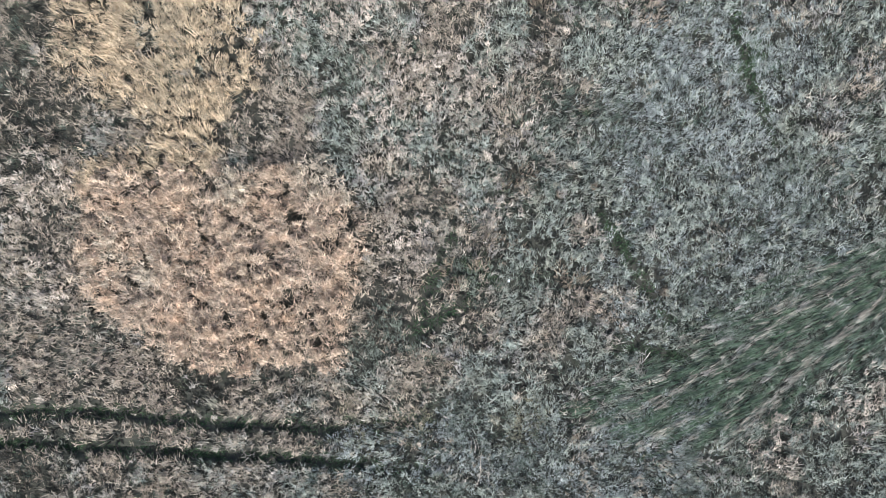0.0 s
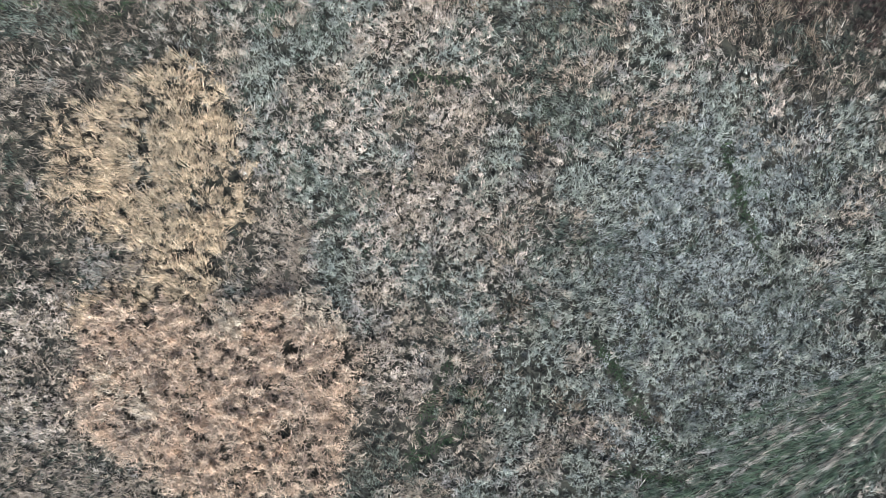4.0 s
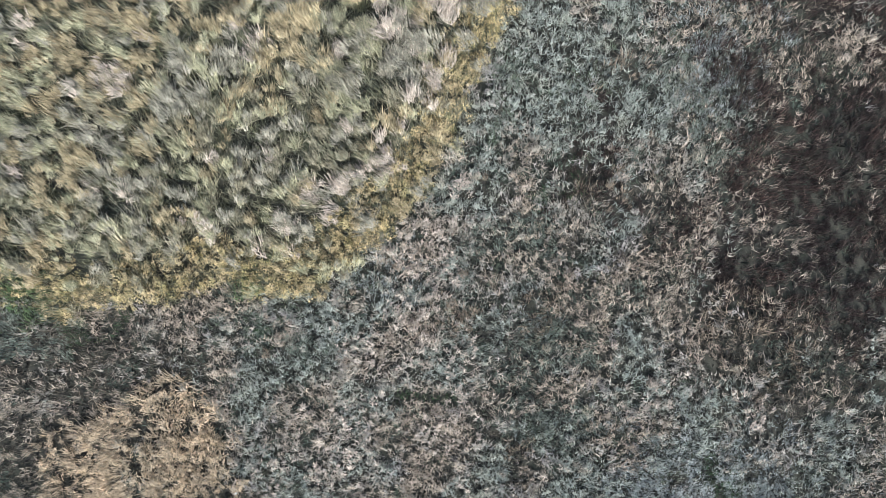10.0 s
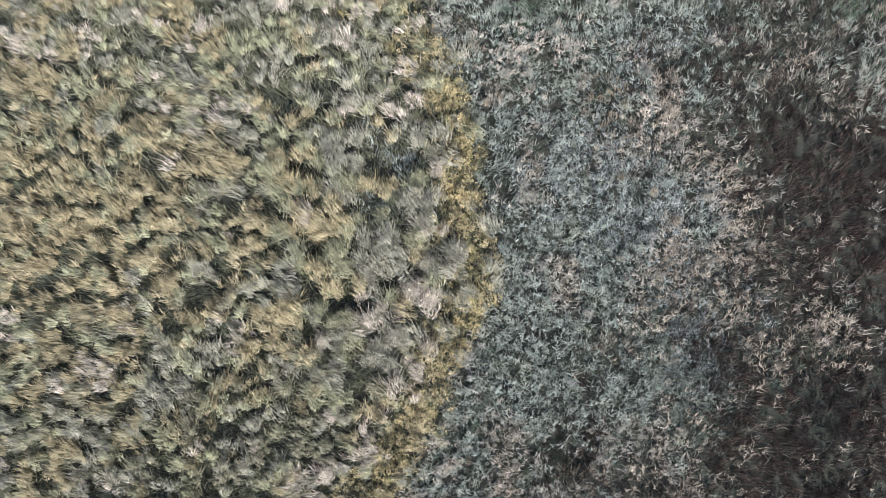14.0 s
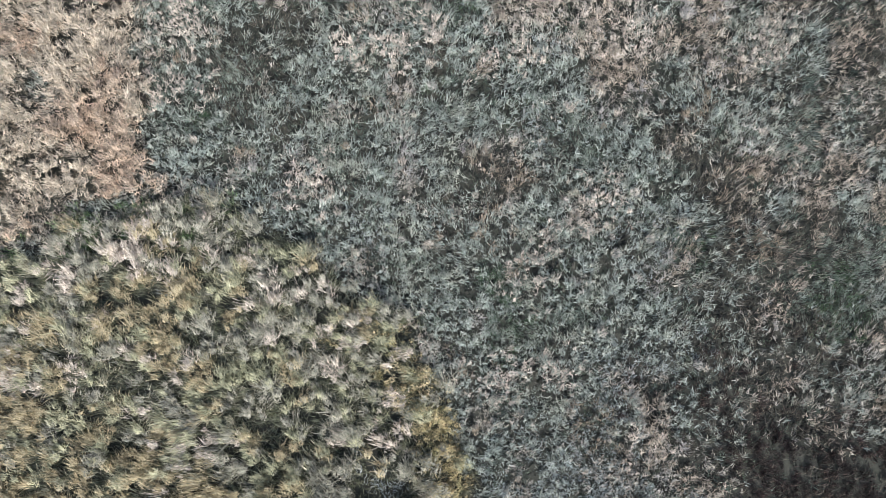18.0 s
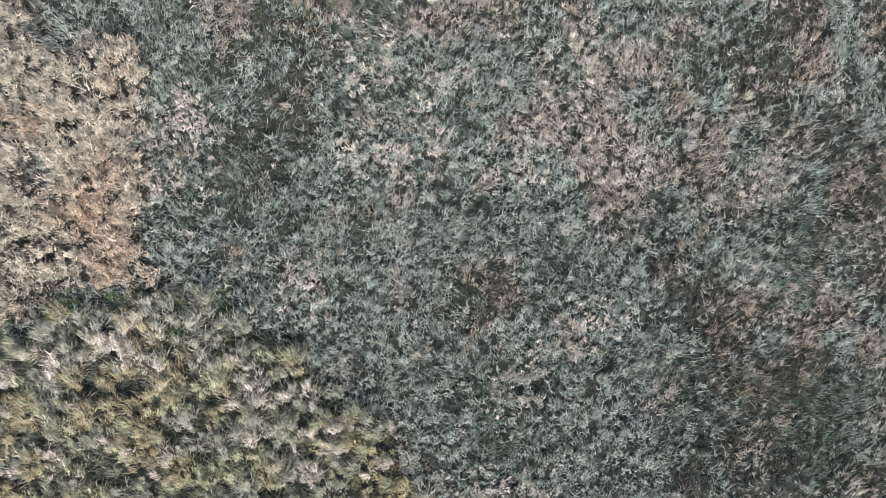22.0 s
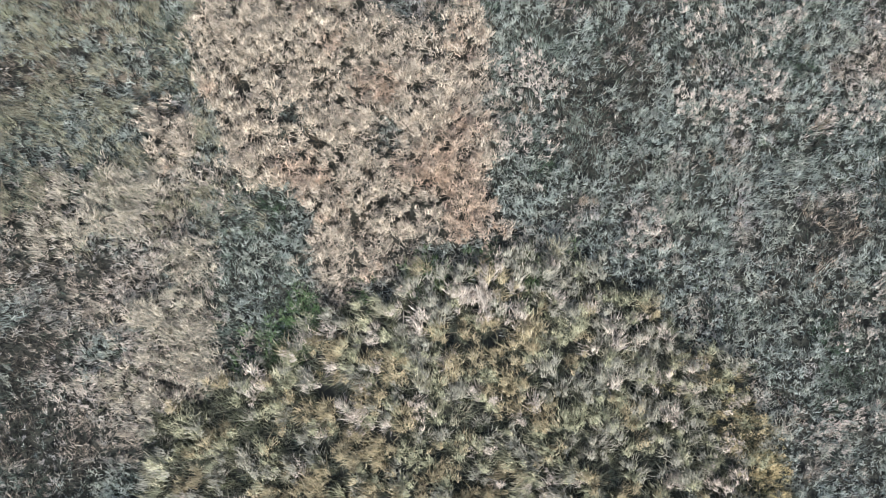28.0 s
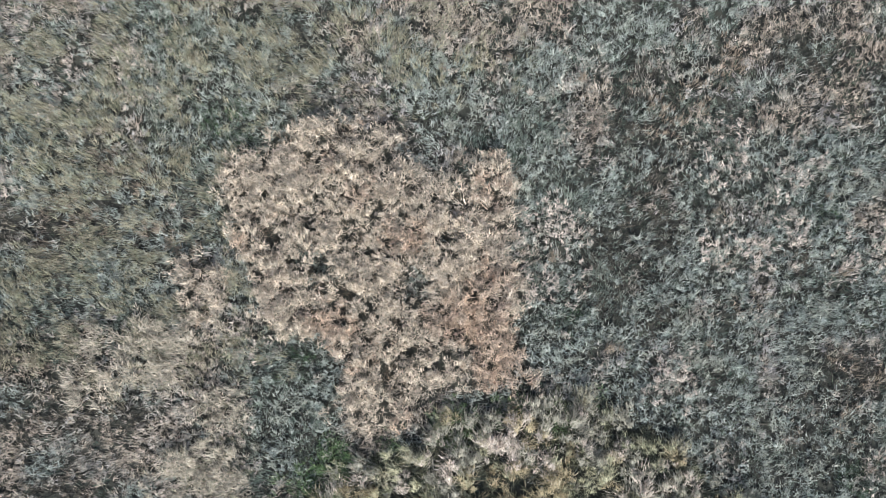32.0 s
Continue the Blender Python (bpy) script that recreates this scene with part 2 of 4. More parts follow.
CELL, X0, X1, Y0, Y1 = 0.25, -48.0, 36.0, -22.0, 88.0
GX, GY = np.meshgrid(np.arange(X0, X1, CELL), np.arange(Y0, Y1, CELL), indexing="ij")
WARP = (lattice_noise(GX, GY, 2.5, 3) - 0.5) * 1.6 + (lattice_noise(GX, GY, 0.9, 4) - 0.5) * 1.1


def inside(poly):
    """Signed distance to a closed outline over the field grid, positive inside."""
    best, odd = np.full(GX.shape, 1e9), np.zeros(GX.shape, bool)
    for (ax, ay), (bx, by) in zip(poly, poly[1:] + poly[:1]):
        dx, dy = bx - ax, by - ay
        k = np.clip(((GX - ax) * dx + (GY - ay) * dy) / max(dx * dx + dy * dy, 1e-9), 0, 1)
        best = np.minimum(best, np.hypot(GX - ax - k * dx, GY - ay - k * dy))
        if dy:
            odd ^= ((ay > GY) != (by > GY)) & (GX < ax + (GY - ay) * dx / dy)
    return np.where(odd, best, -best)


def line_distance(pts):
    best = np.full(GX.shape, 1e9)
    for (ax, ay), (bx, by) in zip(pts, pts[1:]):
        dx, dy = bx - ax, by - ay
        k = np.clip(((GX - ax) * dx + (GY - ay) * dy) / (dx * dx + dy * dy), 0, 1)
        best = np.minimum(best, np.hypot(GX - ax - k * dx, GY - ay - k * dy))
    return best


def soft(d, width, wobble=1.0):
    t = np.clip((d + WARP * wobble) / width + 0.5, 0, 1)
    return t * t * (3 - 2 * t)


def spots(items, wobble=1.0):
    """Union of soft round patches (x, y, radius)."""
    m = np.zeros(GX.shape)
    for x, y, r in items:
        m = np.maximum(m, soft(r - np.hypot(GX - x, GY - y), 1.2, wobble))
    return m


REED_LINE = [(-48, 19.5), (-22.2, 19.7), (-18.7, 19.2), (-13.5, 19.3), (-10.6, 20.5), (-8.3, 19.6), (-5.4, 19.9), (-4.2, 21.3), (-1.8, 23.0),
             (0.8, 26.0), (2.7, 28.9), (3.5, 31.9), (5.1, 34.2), (5.3, 37.1), (4.3, 38.9), (4.4, 42.7), (4.2, 44.8), (3.4, 46.4), (2.0, 48.8),
             (1.5, 51.0), (-0.8, 51.5), (-2.2, 53.3), (-4.8, 55.2), (-7.1, 56.8), (-10.4, 57.3), (-12.8, 56.2), (-17.4, 55.0), (-20.5, 53.7),
             (-23.8, 50.9), (-26.9, 49.5), (-29.6, 48.3), (-30.6, 44.0), (-48, 40)]
TAN_SOUTH = [(-19.4, -1.7), (-18.8, 0.9), (-17.0, 2.9), (-14.1, 3.2), (-11.2, 3.6), (-6.6, 3.6), (-4.8, 2.3), (-3.8, 0.3), (-4.6, -2.6),
             (-5.7, -5.5), (-5.8, -7.1), (-9.0, -7.1), (-10.7, -7.7), (-13.4, -7.1), (-16.6, -4.9), (-18.9, -2.6)]
STRAW = [(-12.6, 14.8), (-10.4, 14.1), (-10.4, 9.1), (-10.9, 5.7), (-10.2, 2.9), (-12.9, 1.6), (-18.1, 1.6), (-18.2, 3.6), (-16.3, 5.1), (-16.6, 6.5),
         (-19.7, 8.4), (-19.4, 11.1), (-18.4, 12.6), (-14.6, 14.1)]
TAN_NORTH = [(-27.7, 68.1), (-27.3, 69.9), (-23.9, 71.7), (-20.5, 72.5), (-18.1, 71.8), (-16.9, 69.7), (-15.4, 68.7), (-12.9, 69.9),
             (-11.9, 68.0), (-12.4, 65.3), (-11.8, 62.2), (-11.8, 59.4), (-10.4, 57.6), (-11.1, 56.8), (-13.5, 57.7), (-16.5, 57.7),
             (-17.5, 55.8), (-20.3, 54.8), (-22.1, 56.6), (-21.4, 59.0), (-22.6, 60.4), (-25.9, 61.9), (-26.5, 64.7)]
BLUE_EAST = [(8.5, 10.6), (10.6, 11.8), (15.6, 12.0), (18.2, 9.9), (17.9, 5.8), (16.7, 2.3), (12.6, 1.5), (8.5, 3.0), (7.6, 7.1)]
BLUE_SOUTH = [(8.6, -9.6), (13.2, -9.3), (13.9, -16), (7.0, -16), (1.0, -12.9), (-5.5, -13.2), (-5.5, -11.1), (-0.2, -10.5), (4, -11.5)]
BLUE_MID = [(8.9, 41.1), (12.1, 48.0), (14.8, 40.9), (17.3, 37.3), (18.7, 33.2), (14.5, 29.2), (13.1, 33.3), (11.1, 35.8)]
DARK_A = [(34, 33), (19.2, 32.2), (17.0, 28.6), (16.8, 25.4), (13.8, 24.4), (8.9, 26.6), (7.8, 24.6), (9.2, 22.4), (14.0, 20.2), (18.7, 18.0), (34, 14)]
DARK_B = [(16.3, 45.9), (19.9, 46.6), (34, 45), (34, 31), (17.4, 31.3), (17.4, 36), (17.4, 42.3)]
RUT_A = [(-60, -8.5), (-23.1, -9.6), (-17.2, -9.7), (-11.3, -10.3), (-5.5, -10.5), (0.4, -9.8)]
RUT_B = [(-60, -10.2), (-23.1, -11.3), (-17.2, -11.6), (-11.4, -11.9), (-6.7, -12.2), (-0.8, -12.6)]
SWATH = [(6.2, -9.4), (10.0, -7.4), (14.8, -4.4), (23.2, -0.4), (34, 4.5), (34, 0), (24, -6.3), (19, -8.8), (14.5, -11.2), (9.2, -11.2)]

d_reed = inside(REED_LINE)
m_reed = soft(d_reed, 0.7, 0.5)
m_tan_s, m_tan_n = soft(inside(TAN_SOUTH), 0.8, 0.7), soft(inside(TAN_NORTH), 0.8, 0.7)
m_tan_n = np.maximum(m_tan_n, spots([(-29.0, 63.3, 1.2)], 0.5)) * (1 - 0.85 * spots([(-22.8, 64.4, 0.7), (-14.8, 67.1, 0.8), (-17.0, 63.3, 0.5)], 1.0))
m_straw = soft(inside(STRAW), 1.3, 1.3) * (1 - m_tan_s)
m_pale = spots([(-31.5, 59.6, 2.0), (-34.0, 58.8, 1.8), (-29.5, 52.6, 3.0), (-31, 50, 2.0), (-28.3, 56.5, 1.6), (-29.5, 61.2, 1.2)], 1.5) * 0.8
m_blue = np.maximum.reduce([soft(inside(BLUE_EAST), 4, 1.8), soft(inside(BLUE_SOUTH), 2.5, 1.2), 0.5 * soft(inside(BLUE_MID), 3, 1.5), 0.5 * spots([(14, -1.2, 3.6), (10, -3.2, 2.8), (19, 1.5, 3.0)], 1.6)])
m_ragged = 4.5 * (lattice_noise(GX, GY, 4.0, 98) - 0.5)
m_dark = np.maximum(soft(inside(DARK_A) + m_ragged, 5.0, 2.6), soft(inside(DARK_B) + m_ragged, 4.6, 2.6))
m_wisp = m_dark * np.clip((0.6 * lattice_noise(GX, GY, 3.2, 65) + 0.4 * lattice_noise(GX, GY, 1.3, 67) - 0.51) / 0.14 + 0.5, 0, 1) * np.clip((24 - GX) / 6, 0.25, 1)
m_swath = soft(inside(SWATH), 2.0, 0.8)
RUT_DISTANCE = np.minimum(line_distance(RUT_A), line_distance(RUT_B))
m_rut_clear = np.clip((0.55 - RUT_DISTANCE) / 0.25, 0, 1) * np.clip((2 - GX) / 8, 0, 1)
m_rut = np.clip((0.45 - RUT_DISTANCE) / 0.25, 0, 1) * np.clip((3 - GX) / 6, 0, 1)
# patches of the open meadow: x, y, radius
GREEN_SOUTH = [(-3.4, -6.4, 1.8), (1.9, -2.6, 1.5), (7.2, 5.9, 2.1), (-4.8, 8.6, 1.1), (-9.6, 13.8, 1.5), (19.1, 2.6, 1.5), (14.2, -4.1, 2.7), (7.3, 12.7, 1.8), (4.3, -12.1, 1.4), (0.7, -11.4, 0.9), (16.2, -12.6, 1.5), (13.0, -13.5, 1.2)]
GREEN_MIDDLE = [(8.3, 16.3, 1.5), (-20.3, 19.1, 1.8), (-11.4, 18.4, 1.2), (-8.8, 18, 1.5), (-5.6, 16.5, 1.6), (4, 23, 1.2), (5.5, 23.3, 1.6), (4.1, 31.5, 1), (3.8, 28, 1),
                (12, 26.3, 1.1), (14.4, 30.4, 1.8), (14.9, 26.9, 1.6), (11.3, 19.1, 1.2), (5.3, 16.8, 1.2), (-38.3, 44.8, 1.8)]
GREEN_NORTH = [(-1.7, 59.5, 1.1), (5.9, 52.1, 1.1), (6.4, 49.8, 1.1), (8.5, 50, 1.5), (16.6, 52.9, 0.9), (3.9, 51.6, 1.3), (24.2, 50.6, 1.6), (25.5, 53.2, 1.5), (22.5, 60.1, 1.8),
               (10, 60.2, 1.1), (-3.6, 56.3, 1.1), (-8.7, 68, 1.3), (0.2, 71.6, 1.6), (3.7, 66.8, 1.2), (5.2, 66.1, 0.7), (11.1, 59.4, 1.3), (23.9, 53.7, 1.6), (-7.4, 63.1, 1.3),
               (2.7, 53.2, 1.6), (-8.2, 62.1, 1.1)]
GREEN_NORTHWEST = [(-9.3, 61.5, 1.5), (-11.3, 71.5, 1.3), (-14.2, 71.2, 1.3), (-10.7, 63.3, 1.3), (-11, 60.3, 1.2), (-28.5, 66.9, 1.3), (-29.4, 69.1, 1.2), (-24.3, 60.1, 1.5), (-23.1, 58.9, 1.5),
                   (-23.5, 54.6, 2.1), (-37.5, 61.3, 1.6), (-26.2, 53.7, 1.8), (-26.2, 56.5, 1.1), (-30.1, 62.1, 1.2), (-35.6, 64.3, 1.6), (-26.4, 71.4, 1.8), (-27.9, 73.3, 1.3), (-11.9, 73, 1.6),
                   (-10.1, 71.5, 1.5), (-13.4, 74.9, 1.3), (-20.7, 61.8, 1.1), (-29.4, 76.8, 1.3), (-32.2, 78.7, 1.1), (-37.2, 72.3, 1.3),
                   (-22.8, 64.4, 1.0), (-33.6, 62.2, 1.4)]
FADED_SOUTH = [(13.3, 7, 4.5), (14.5, 4.4, 2.7), (22, 4.9, 1.8), (13.3, 11.4, 1.8), (1.6, 1.3, 1.5), (9.8, 4.1, 1.8), (16.2, -0, 2.1), (20.2, 9.4, 2.4), (12.6, 9.6, 2.4)]
FADED_MIDDLE = [(-2.5, 21.4, 2.1), (-3.8, 17.3, 1.3), (5.4, 20.4, 1.1), (13.8, 29, 1.8), (7.3, 40.3, 2.7), (11.7, 38.6, 2.7)]
FADED_NORTH = [(-0.7, 55.9, 1.5), (13.7, 55.7, 1.8), (14.2, 53, 1.6), (8.9, 60.6, 1.3), (15.2, 48.3, 1.8), (9.3, 63.3, 1.6)]
PALE_SOUTH = [(-7.9, 11.8, 1.8), (-3.9, 10.9, 1.8), (-6.2, 12.9, 1.5), (-1, 7.1, 1.8), (1.3, 8.3, 1.8), (-3, 5.7, 1.5), (-2.2, -0.5, 1.5), (2.5, 0.4, 1.2), (-21.7, 2, 1.8),
              (-20.9, -2.7, 1.8), (3.4, 5.6, 1.2), (-3.9, 12.9, 2.1), (-5.7, 11.4, 1.6), (1.4, 12.8, 1.3), (11.2, 14.4, 1.1), (15.9, 14, 1.2), (20.6, -9.2, 1.2), (17.4, -11.6, 1.0), (22.5, -7.9, 0.9)]
PALE_MIDDLE = [(-3.5, 16.9, 1.8), (-0.2, 21.7, 1.8), (0, 16.3, 1.6), (2.6, 25.7, 1.1), (-1.4, 18.1, 1.3), (14.8, 43.6, 1.2)]
PALE_NORTH = [(-3, 58, 1.3), (11.7, 56.1, 1.1), (8.6, 53.2, 1.1), (6, 46.8, 1.3), (9.6, 47.3, 1.1), (13.5, 65.1, 2.5), (11.7, 71.3, 2.2), (10.5, 68.9, 1.3), (-0.1, 69.2, 1.3),
              (0.5, 64.5, 1.3), (5.8, 63.6, 1.1), (7.6, 64.2, 1.6), (3.1, 69.2, 1.3), (20.7, 63.3, 1.5), (9.3, 66.3, 1.1), (3, 65.4, 1.1), (0.1, 70.5, 1.1)]
PALE_NORTHWEST = [(-11.3, 62.7, 1.1), (-30.6, 51.4, 2.4), (-28.6, 60.5, 1.5), (-29.9, 56.9, 2.1), (-31.7, 54.5, 1.5), (-28.4, 54.4, 1.3), (-9.8, 65.6, 1.3), (-10.2, 62.9, 1.1), (-33.3, 49.9, 1.5),
                  (-36.3, 74.5, 1.5), (-38.7, 78.2, 1.3), (-33.5, 75.3, 1.3), (-18, 74.7, 1.3), (-14.9, 76.1, 1.5), (-38.8, 69.6, 1.1), (-32.6, 73.4, 1.2), (-19.8, 77.2, 1.1)]
DIM_SOUTH = [(-9.7, 5.1, 1.3), (-20.8, 5.8, 1.8), (-20.9, 11, 1.8), (4.2, 3, 1), (3.7, 12.3, 0.8), (-3.4, -4.3, 1.3), (6.6, 2.4, 1.2), (-12.5, -7.5, 1.8), (5.2, 11.8, 0.5)]
DIM_MIDDLE = [(-16.5, 17, 2.4), (19.6, 16.2, 3.3), (9, 24.4, 1.6), (8.1, 21.5, 1), (11.9, 23.5, 1.8), (15.7, 24.3, 1.8), (17.2, 21.6, 1.8), (5.1, 19.3, 0.5), (-13.3, 16, 2.4),
              (-16.1, 18.4, 2.1), (-20.3, 16.2, 1.8), (12.8, 20.8, 1.5), (19.9, 45.7, 1.8)]
DIM_NORTH = [(17.7, 58.2, 1.6), (20.1, 51.6, 1.5), (22.4, 49.2, 1.5), (4, 55.4, 0.8), (-6.3, 65, 1.1), (-5.4, 63.6, 1.0), (-6, 62.1, 1.3),
             (-3.7, 68.6, 1.1), (3.7, 63.3, 1.5), (21, 69.6, 1.6), (15, 62.4, 1.5), (18.3, 57, 1.3), (16.2, 60, 1.3), (19.1, 52.6, 1.8), (18.5, 49.9, 2.1), (-5.7, 71.3, 1.3),
             (-4.9, 66.5, 1.3), (-4.1, 61.2, 1.3), (6.1, 57.1, 1.3), (-4.8, 74, 1.3), (-6.3, 72.8, 1.6), (4.2, 74.8, 1.8)]
DIM_NORTHWEST = [(-37, 51.5, 2.2), (-37, 47.9, 2.5), (-28.8, 47.7, 1.2), (-17.7, 69.3, 1.1), (-30.8, 55.7, 0.9), (-33.4, 46.6, 1.8), (-34.8, 67, 1.5), (-39.2, 61, 1.3), (-34.4, 71, 1.1),
                 (-32.8, 56.5, 1.5), (-22.3, 77.2, 1.5)]
RUSSET_SOUTH = [(4.5, 2.4, 1), (2.8, -0.8, 1), (5.7, -2, 1), (4.5, 10.9, 0.9), (11.5, 10.8, 0.8), (0.4, -2.3, 0.9), (18.8, 15.4, 1.5)]
RUSSET_MIDDLE = [(9.9, 24.4, 1.3), (6.3, 19.2, 1.1), (16.2, 17.8, 1.8), (1.5, 18.7, 1.1), (10.6, 31.7, 1.2), (11.3, 44.6, 1.1)]
RUSSET_NORTH = [(17.4, 60.6, 1.1), (18.2, 57.6, 1.1), (3.4, 54.6, 0.7), (4.3, 48.7, 0.9), (20.4, 53.4, 1.1), (21.3, 69.3, 1.2), (6.7, 58.2, 1.1), (5.8, 63, 0.8), (-0.1, 62.4, 0.9),
                (6.4, 54.9, 1.3), (-3, 72.4, 1.3), (0.5, 75.5, 1.5)]
RUSSET_NORTHWEST = [(-35.8, 67.4, 2.1), (-33.7, 69.5, 1.8), (-32.1, 53.9, 1.1), (-31.4, 66.3, 1.3), (-38.9, 56.7, 0.9), (-36.7, 66.4, 1.3)]
m_green = 0.92 * spots(GREEN_SOUTH + GREEN_MIDDLE + GREEN_NORTH + GREEN_NORTHWEST, 1.5)
m_hole = spots([(0.1, 41.7, 1.0), (-1.4, 39.3, 0.8), (-12.8, 24.8, 0.5), (-1.2, 42.9, 0.6), (-10.7, 53.6, 0.4), (-19.9, 49.7, 0.4), (-11.1, 52.4, 0.4)], 0.4)
m_edge = m_reed * np.clip(2.2 - d_reed / 1.35, 0, 1) * np.clip((GX + 24) / 6, 0, 1) * np.clip((51 - GY) / 5, 0, 1)
TRAILS = [[(7.9, 0.9), (11.5, -4.9)], [(14.7, 10.9), (15.7, 7.5), (16.9, 4.4)], [(0.4, -0.3), (-1.7, -5.2)], [(-2.0, -5.8), (1.0, -3.8)],
          [(8.8, -6.1), (12.3, -6.7)], [(-1.4, 14.6), (1.3, 14.3)]]
m_trail = 0.9 * np.clip((0.42 + 0.15 * WARP - np.minimum.reduce([line_distance(t) for t in TRAILS])) / 0.15, 0, 1)
m_russet = 0.5 * spots(RUSSET_SOUTH + RUSSET_MIDDLE + RUSSET_NORTH + RUSSET_NORTHWEST, 1.3)
m_light = 0.9 * spots(PALE_SOUTH + PALE_MIDDLE + PALE_NORTH + PALE_NORTHWEST, 1.7)
# brown weed patches; the extra side spots also stand in for lens falloff
m_dim = 0.85 * spots(DIM_SOUTH + DIM_MIDDLE + DIM_NORTH + DIM_NORTHWEST + [(-19.5, 17, 3.2), (-21.5, 12, 2.8), (-22.5, 6.5, 2.6), (-38, 66, 2.4), (-37, 57, 2.4), (-24, -13, 3)], 1.6)
m_drift = np.clip((0.65 * lattice_noise(GX, GY, 2.8, 96) + 0.35 * lattice_noise(GX, GY, 1.1, 97) - 0.5) / 0.2 + 0.5, 0, 1)
# darker plants towards the east: lens falloff put into colour, over real dark growth
m_dim = np.maximum(m_dim, 0.75 * m_drift * np.clip((GX - 12.5) / 7, 0, 1) * np.clip((GY - 10) / 5, 0, 1))
m_faded = spots(FADED_SOUTH + FADED_MIDDLE + FADED_NORTH, 2.0)
m_base = (1 - m_reed) * (1 - m_tan_s) * (1 - m_tan_n) * (1 - 0.93 * m_rut_clear) * (1 - m_trail)


def at(field, x, y):
    return field[np.clip(((x - X0) / CELL).astype(int), 0, GX.shape[0] - 1), np.clip(((y - Y0) / CELL).astype(int), 0, GX.shape[1] - 1)]


def ground_height(x, y):
    z = (lattice_noise(x, y, 14, 21) - 0.5) * 0.25 + (lattice_noise(x, y, 3, 22) - 0.5) * 0.12
    return z * np.clip((90 - np.hypot(x, y - 30)) / 20, 0, 1)


def rut_depth(x, y):
    return -0.22 * at(m_rut, x, y)


# ---- ground: one sheet to the horizon, fine over the meadow, with the wheel ruts pressed in ----
far = [140, 220, 400, 800, 1600, 2500]
xs = np.array([-f for f in reversed(far)] + list(np.arange(-100, 100.1, 0.8)) + far)
ys = np.array([30 - f for f in reversed(far)] + list(np.arange(-70, -14, 0.8)) + list(np.arange(-14, -8, 0.12)) + list(np.arange(-8, 130.1, 0.8)) + [30 + f for f in far])
gx, gy = np.meshgrid(xs, ys, indexing="ij")
gz = ground_height(gx, gy) + rut_depth(gx, gy)
nx, ny = gx.shape
idx = np.arange(nx * ny).reshape(nx, ny)
quads = np.stack([idx[:-1, :-1], idx[1:, :-1], idx[1:, 1:], idx[:-1, 1:]], -1).reshape(-1, 4)


def mesh_from(name, verts, faces, mat, tones=None):
    """A mesh from arrays of places and of faces with equal corner counts; tones is one value a vertex, by which plants differ."""
    me = bpy.data.meshes.new(name)
    k = faces.shape[1]
    me.vertices.add(len(verts))
    me.vertices.foreach_set("co", np.ascontiguousarray(verts, np.float32).ravel())
    me.loops.add(faces.size)
    me.loops.foreach_set("vertex_index", np.ascontiguousarray(faces, np.int32).ravel())
    me.polygons.add(len(faces))
    me.polygons.foreach_set("loop_start", np.arange(0, faces.size, k, dtype=np.int32))
    me.update(calc_edges=True)
    if tones is not None:
        me.attributes.new("tone", "FLOAT", "POINT").data.foreach_set("value", np.ascontiguousarray(tones, np.float32))
    me.materials.append(mat)
    return me


ground = tagged(new("ground", mesh_from("ground", np.stack([gx, gy, gz], -1).reshape(-1, 3), quads, M_SOIL)),
                "dark mossy soil and thatch under the meadow, wheel ruts pressed in", "ground", kind="structure")


# ---- blades ----
def scatter(mask, density, box=None):
    """Random places, `density` a square metre where the mask is 1."""
    x0, x1, y0, y1 = box or (X0 + 4, X1 - 4, Y0 + 4, Y1 - 3)
    n = int(density * (x1 - x0) * (y1 - y0))
    x, y = rng.uniform(x0, x1, n), rng.uniform(y0, y1, n)
    keep = (rng.random(n) < at(mask, x, y)) & in_view(x, y)
    return x[keep], y[keep]


def in_view(x, y):
    """The stretch of meadow that the flight passes over, with a margin."""
    east = np.where(y < 10, 26.5, 30.0)
    west = np.where(y < 30, -27.0, np.where(y < 42, -28.0, -43.0))
    return (x < east) & (x > west) & (y > -18) & (y < 83)


def flow(x, y):
    """The direction in which the plants are combed by wind and lodging, in radians."""
    return 1.75 + 2.0 * (lattice_noise(x, y, 6.0, 31) - 0.5) + 1.9 * (lattice_noise(x, y, 1.6, 32) - 0.5) - 0.012 * x


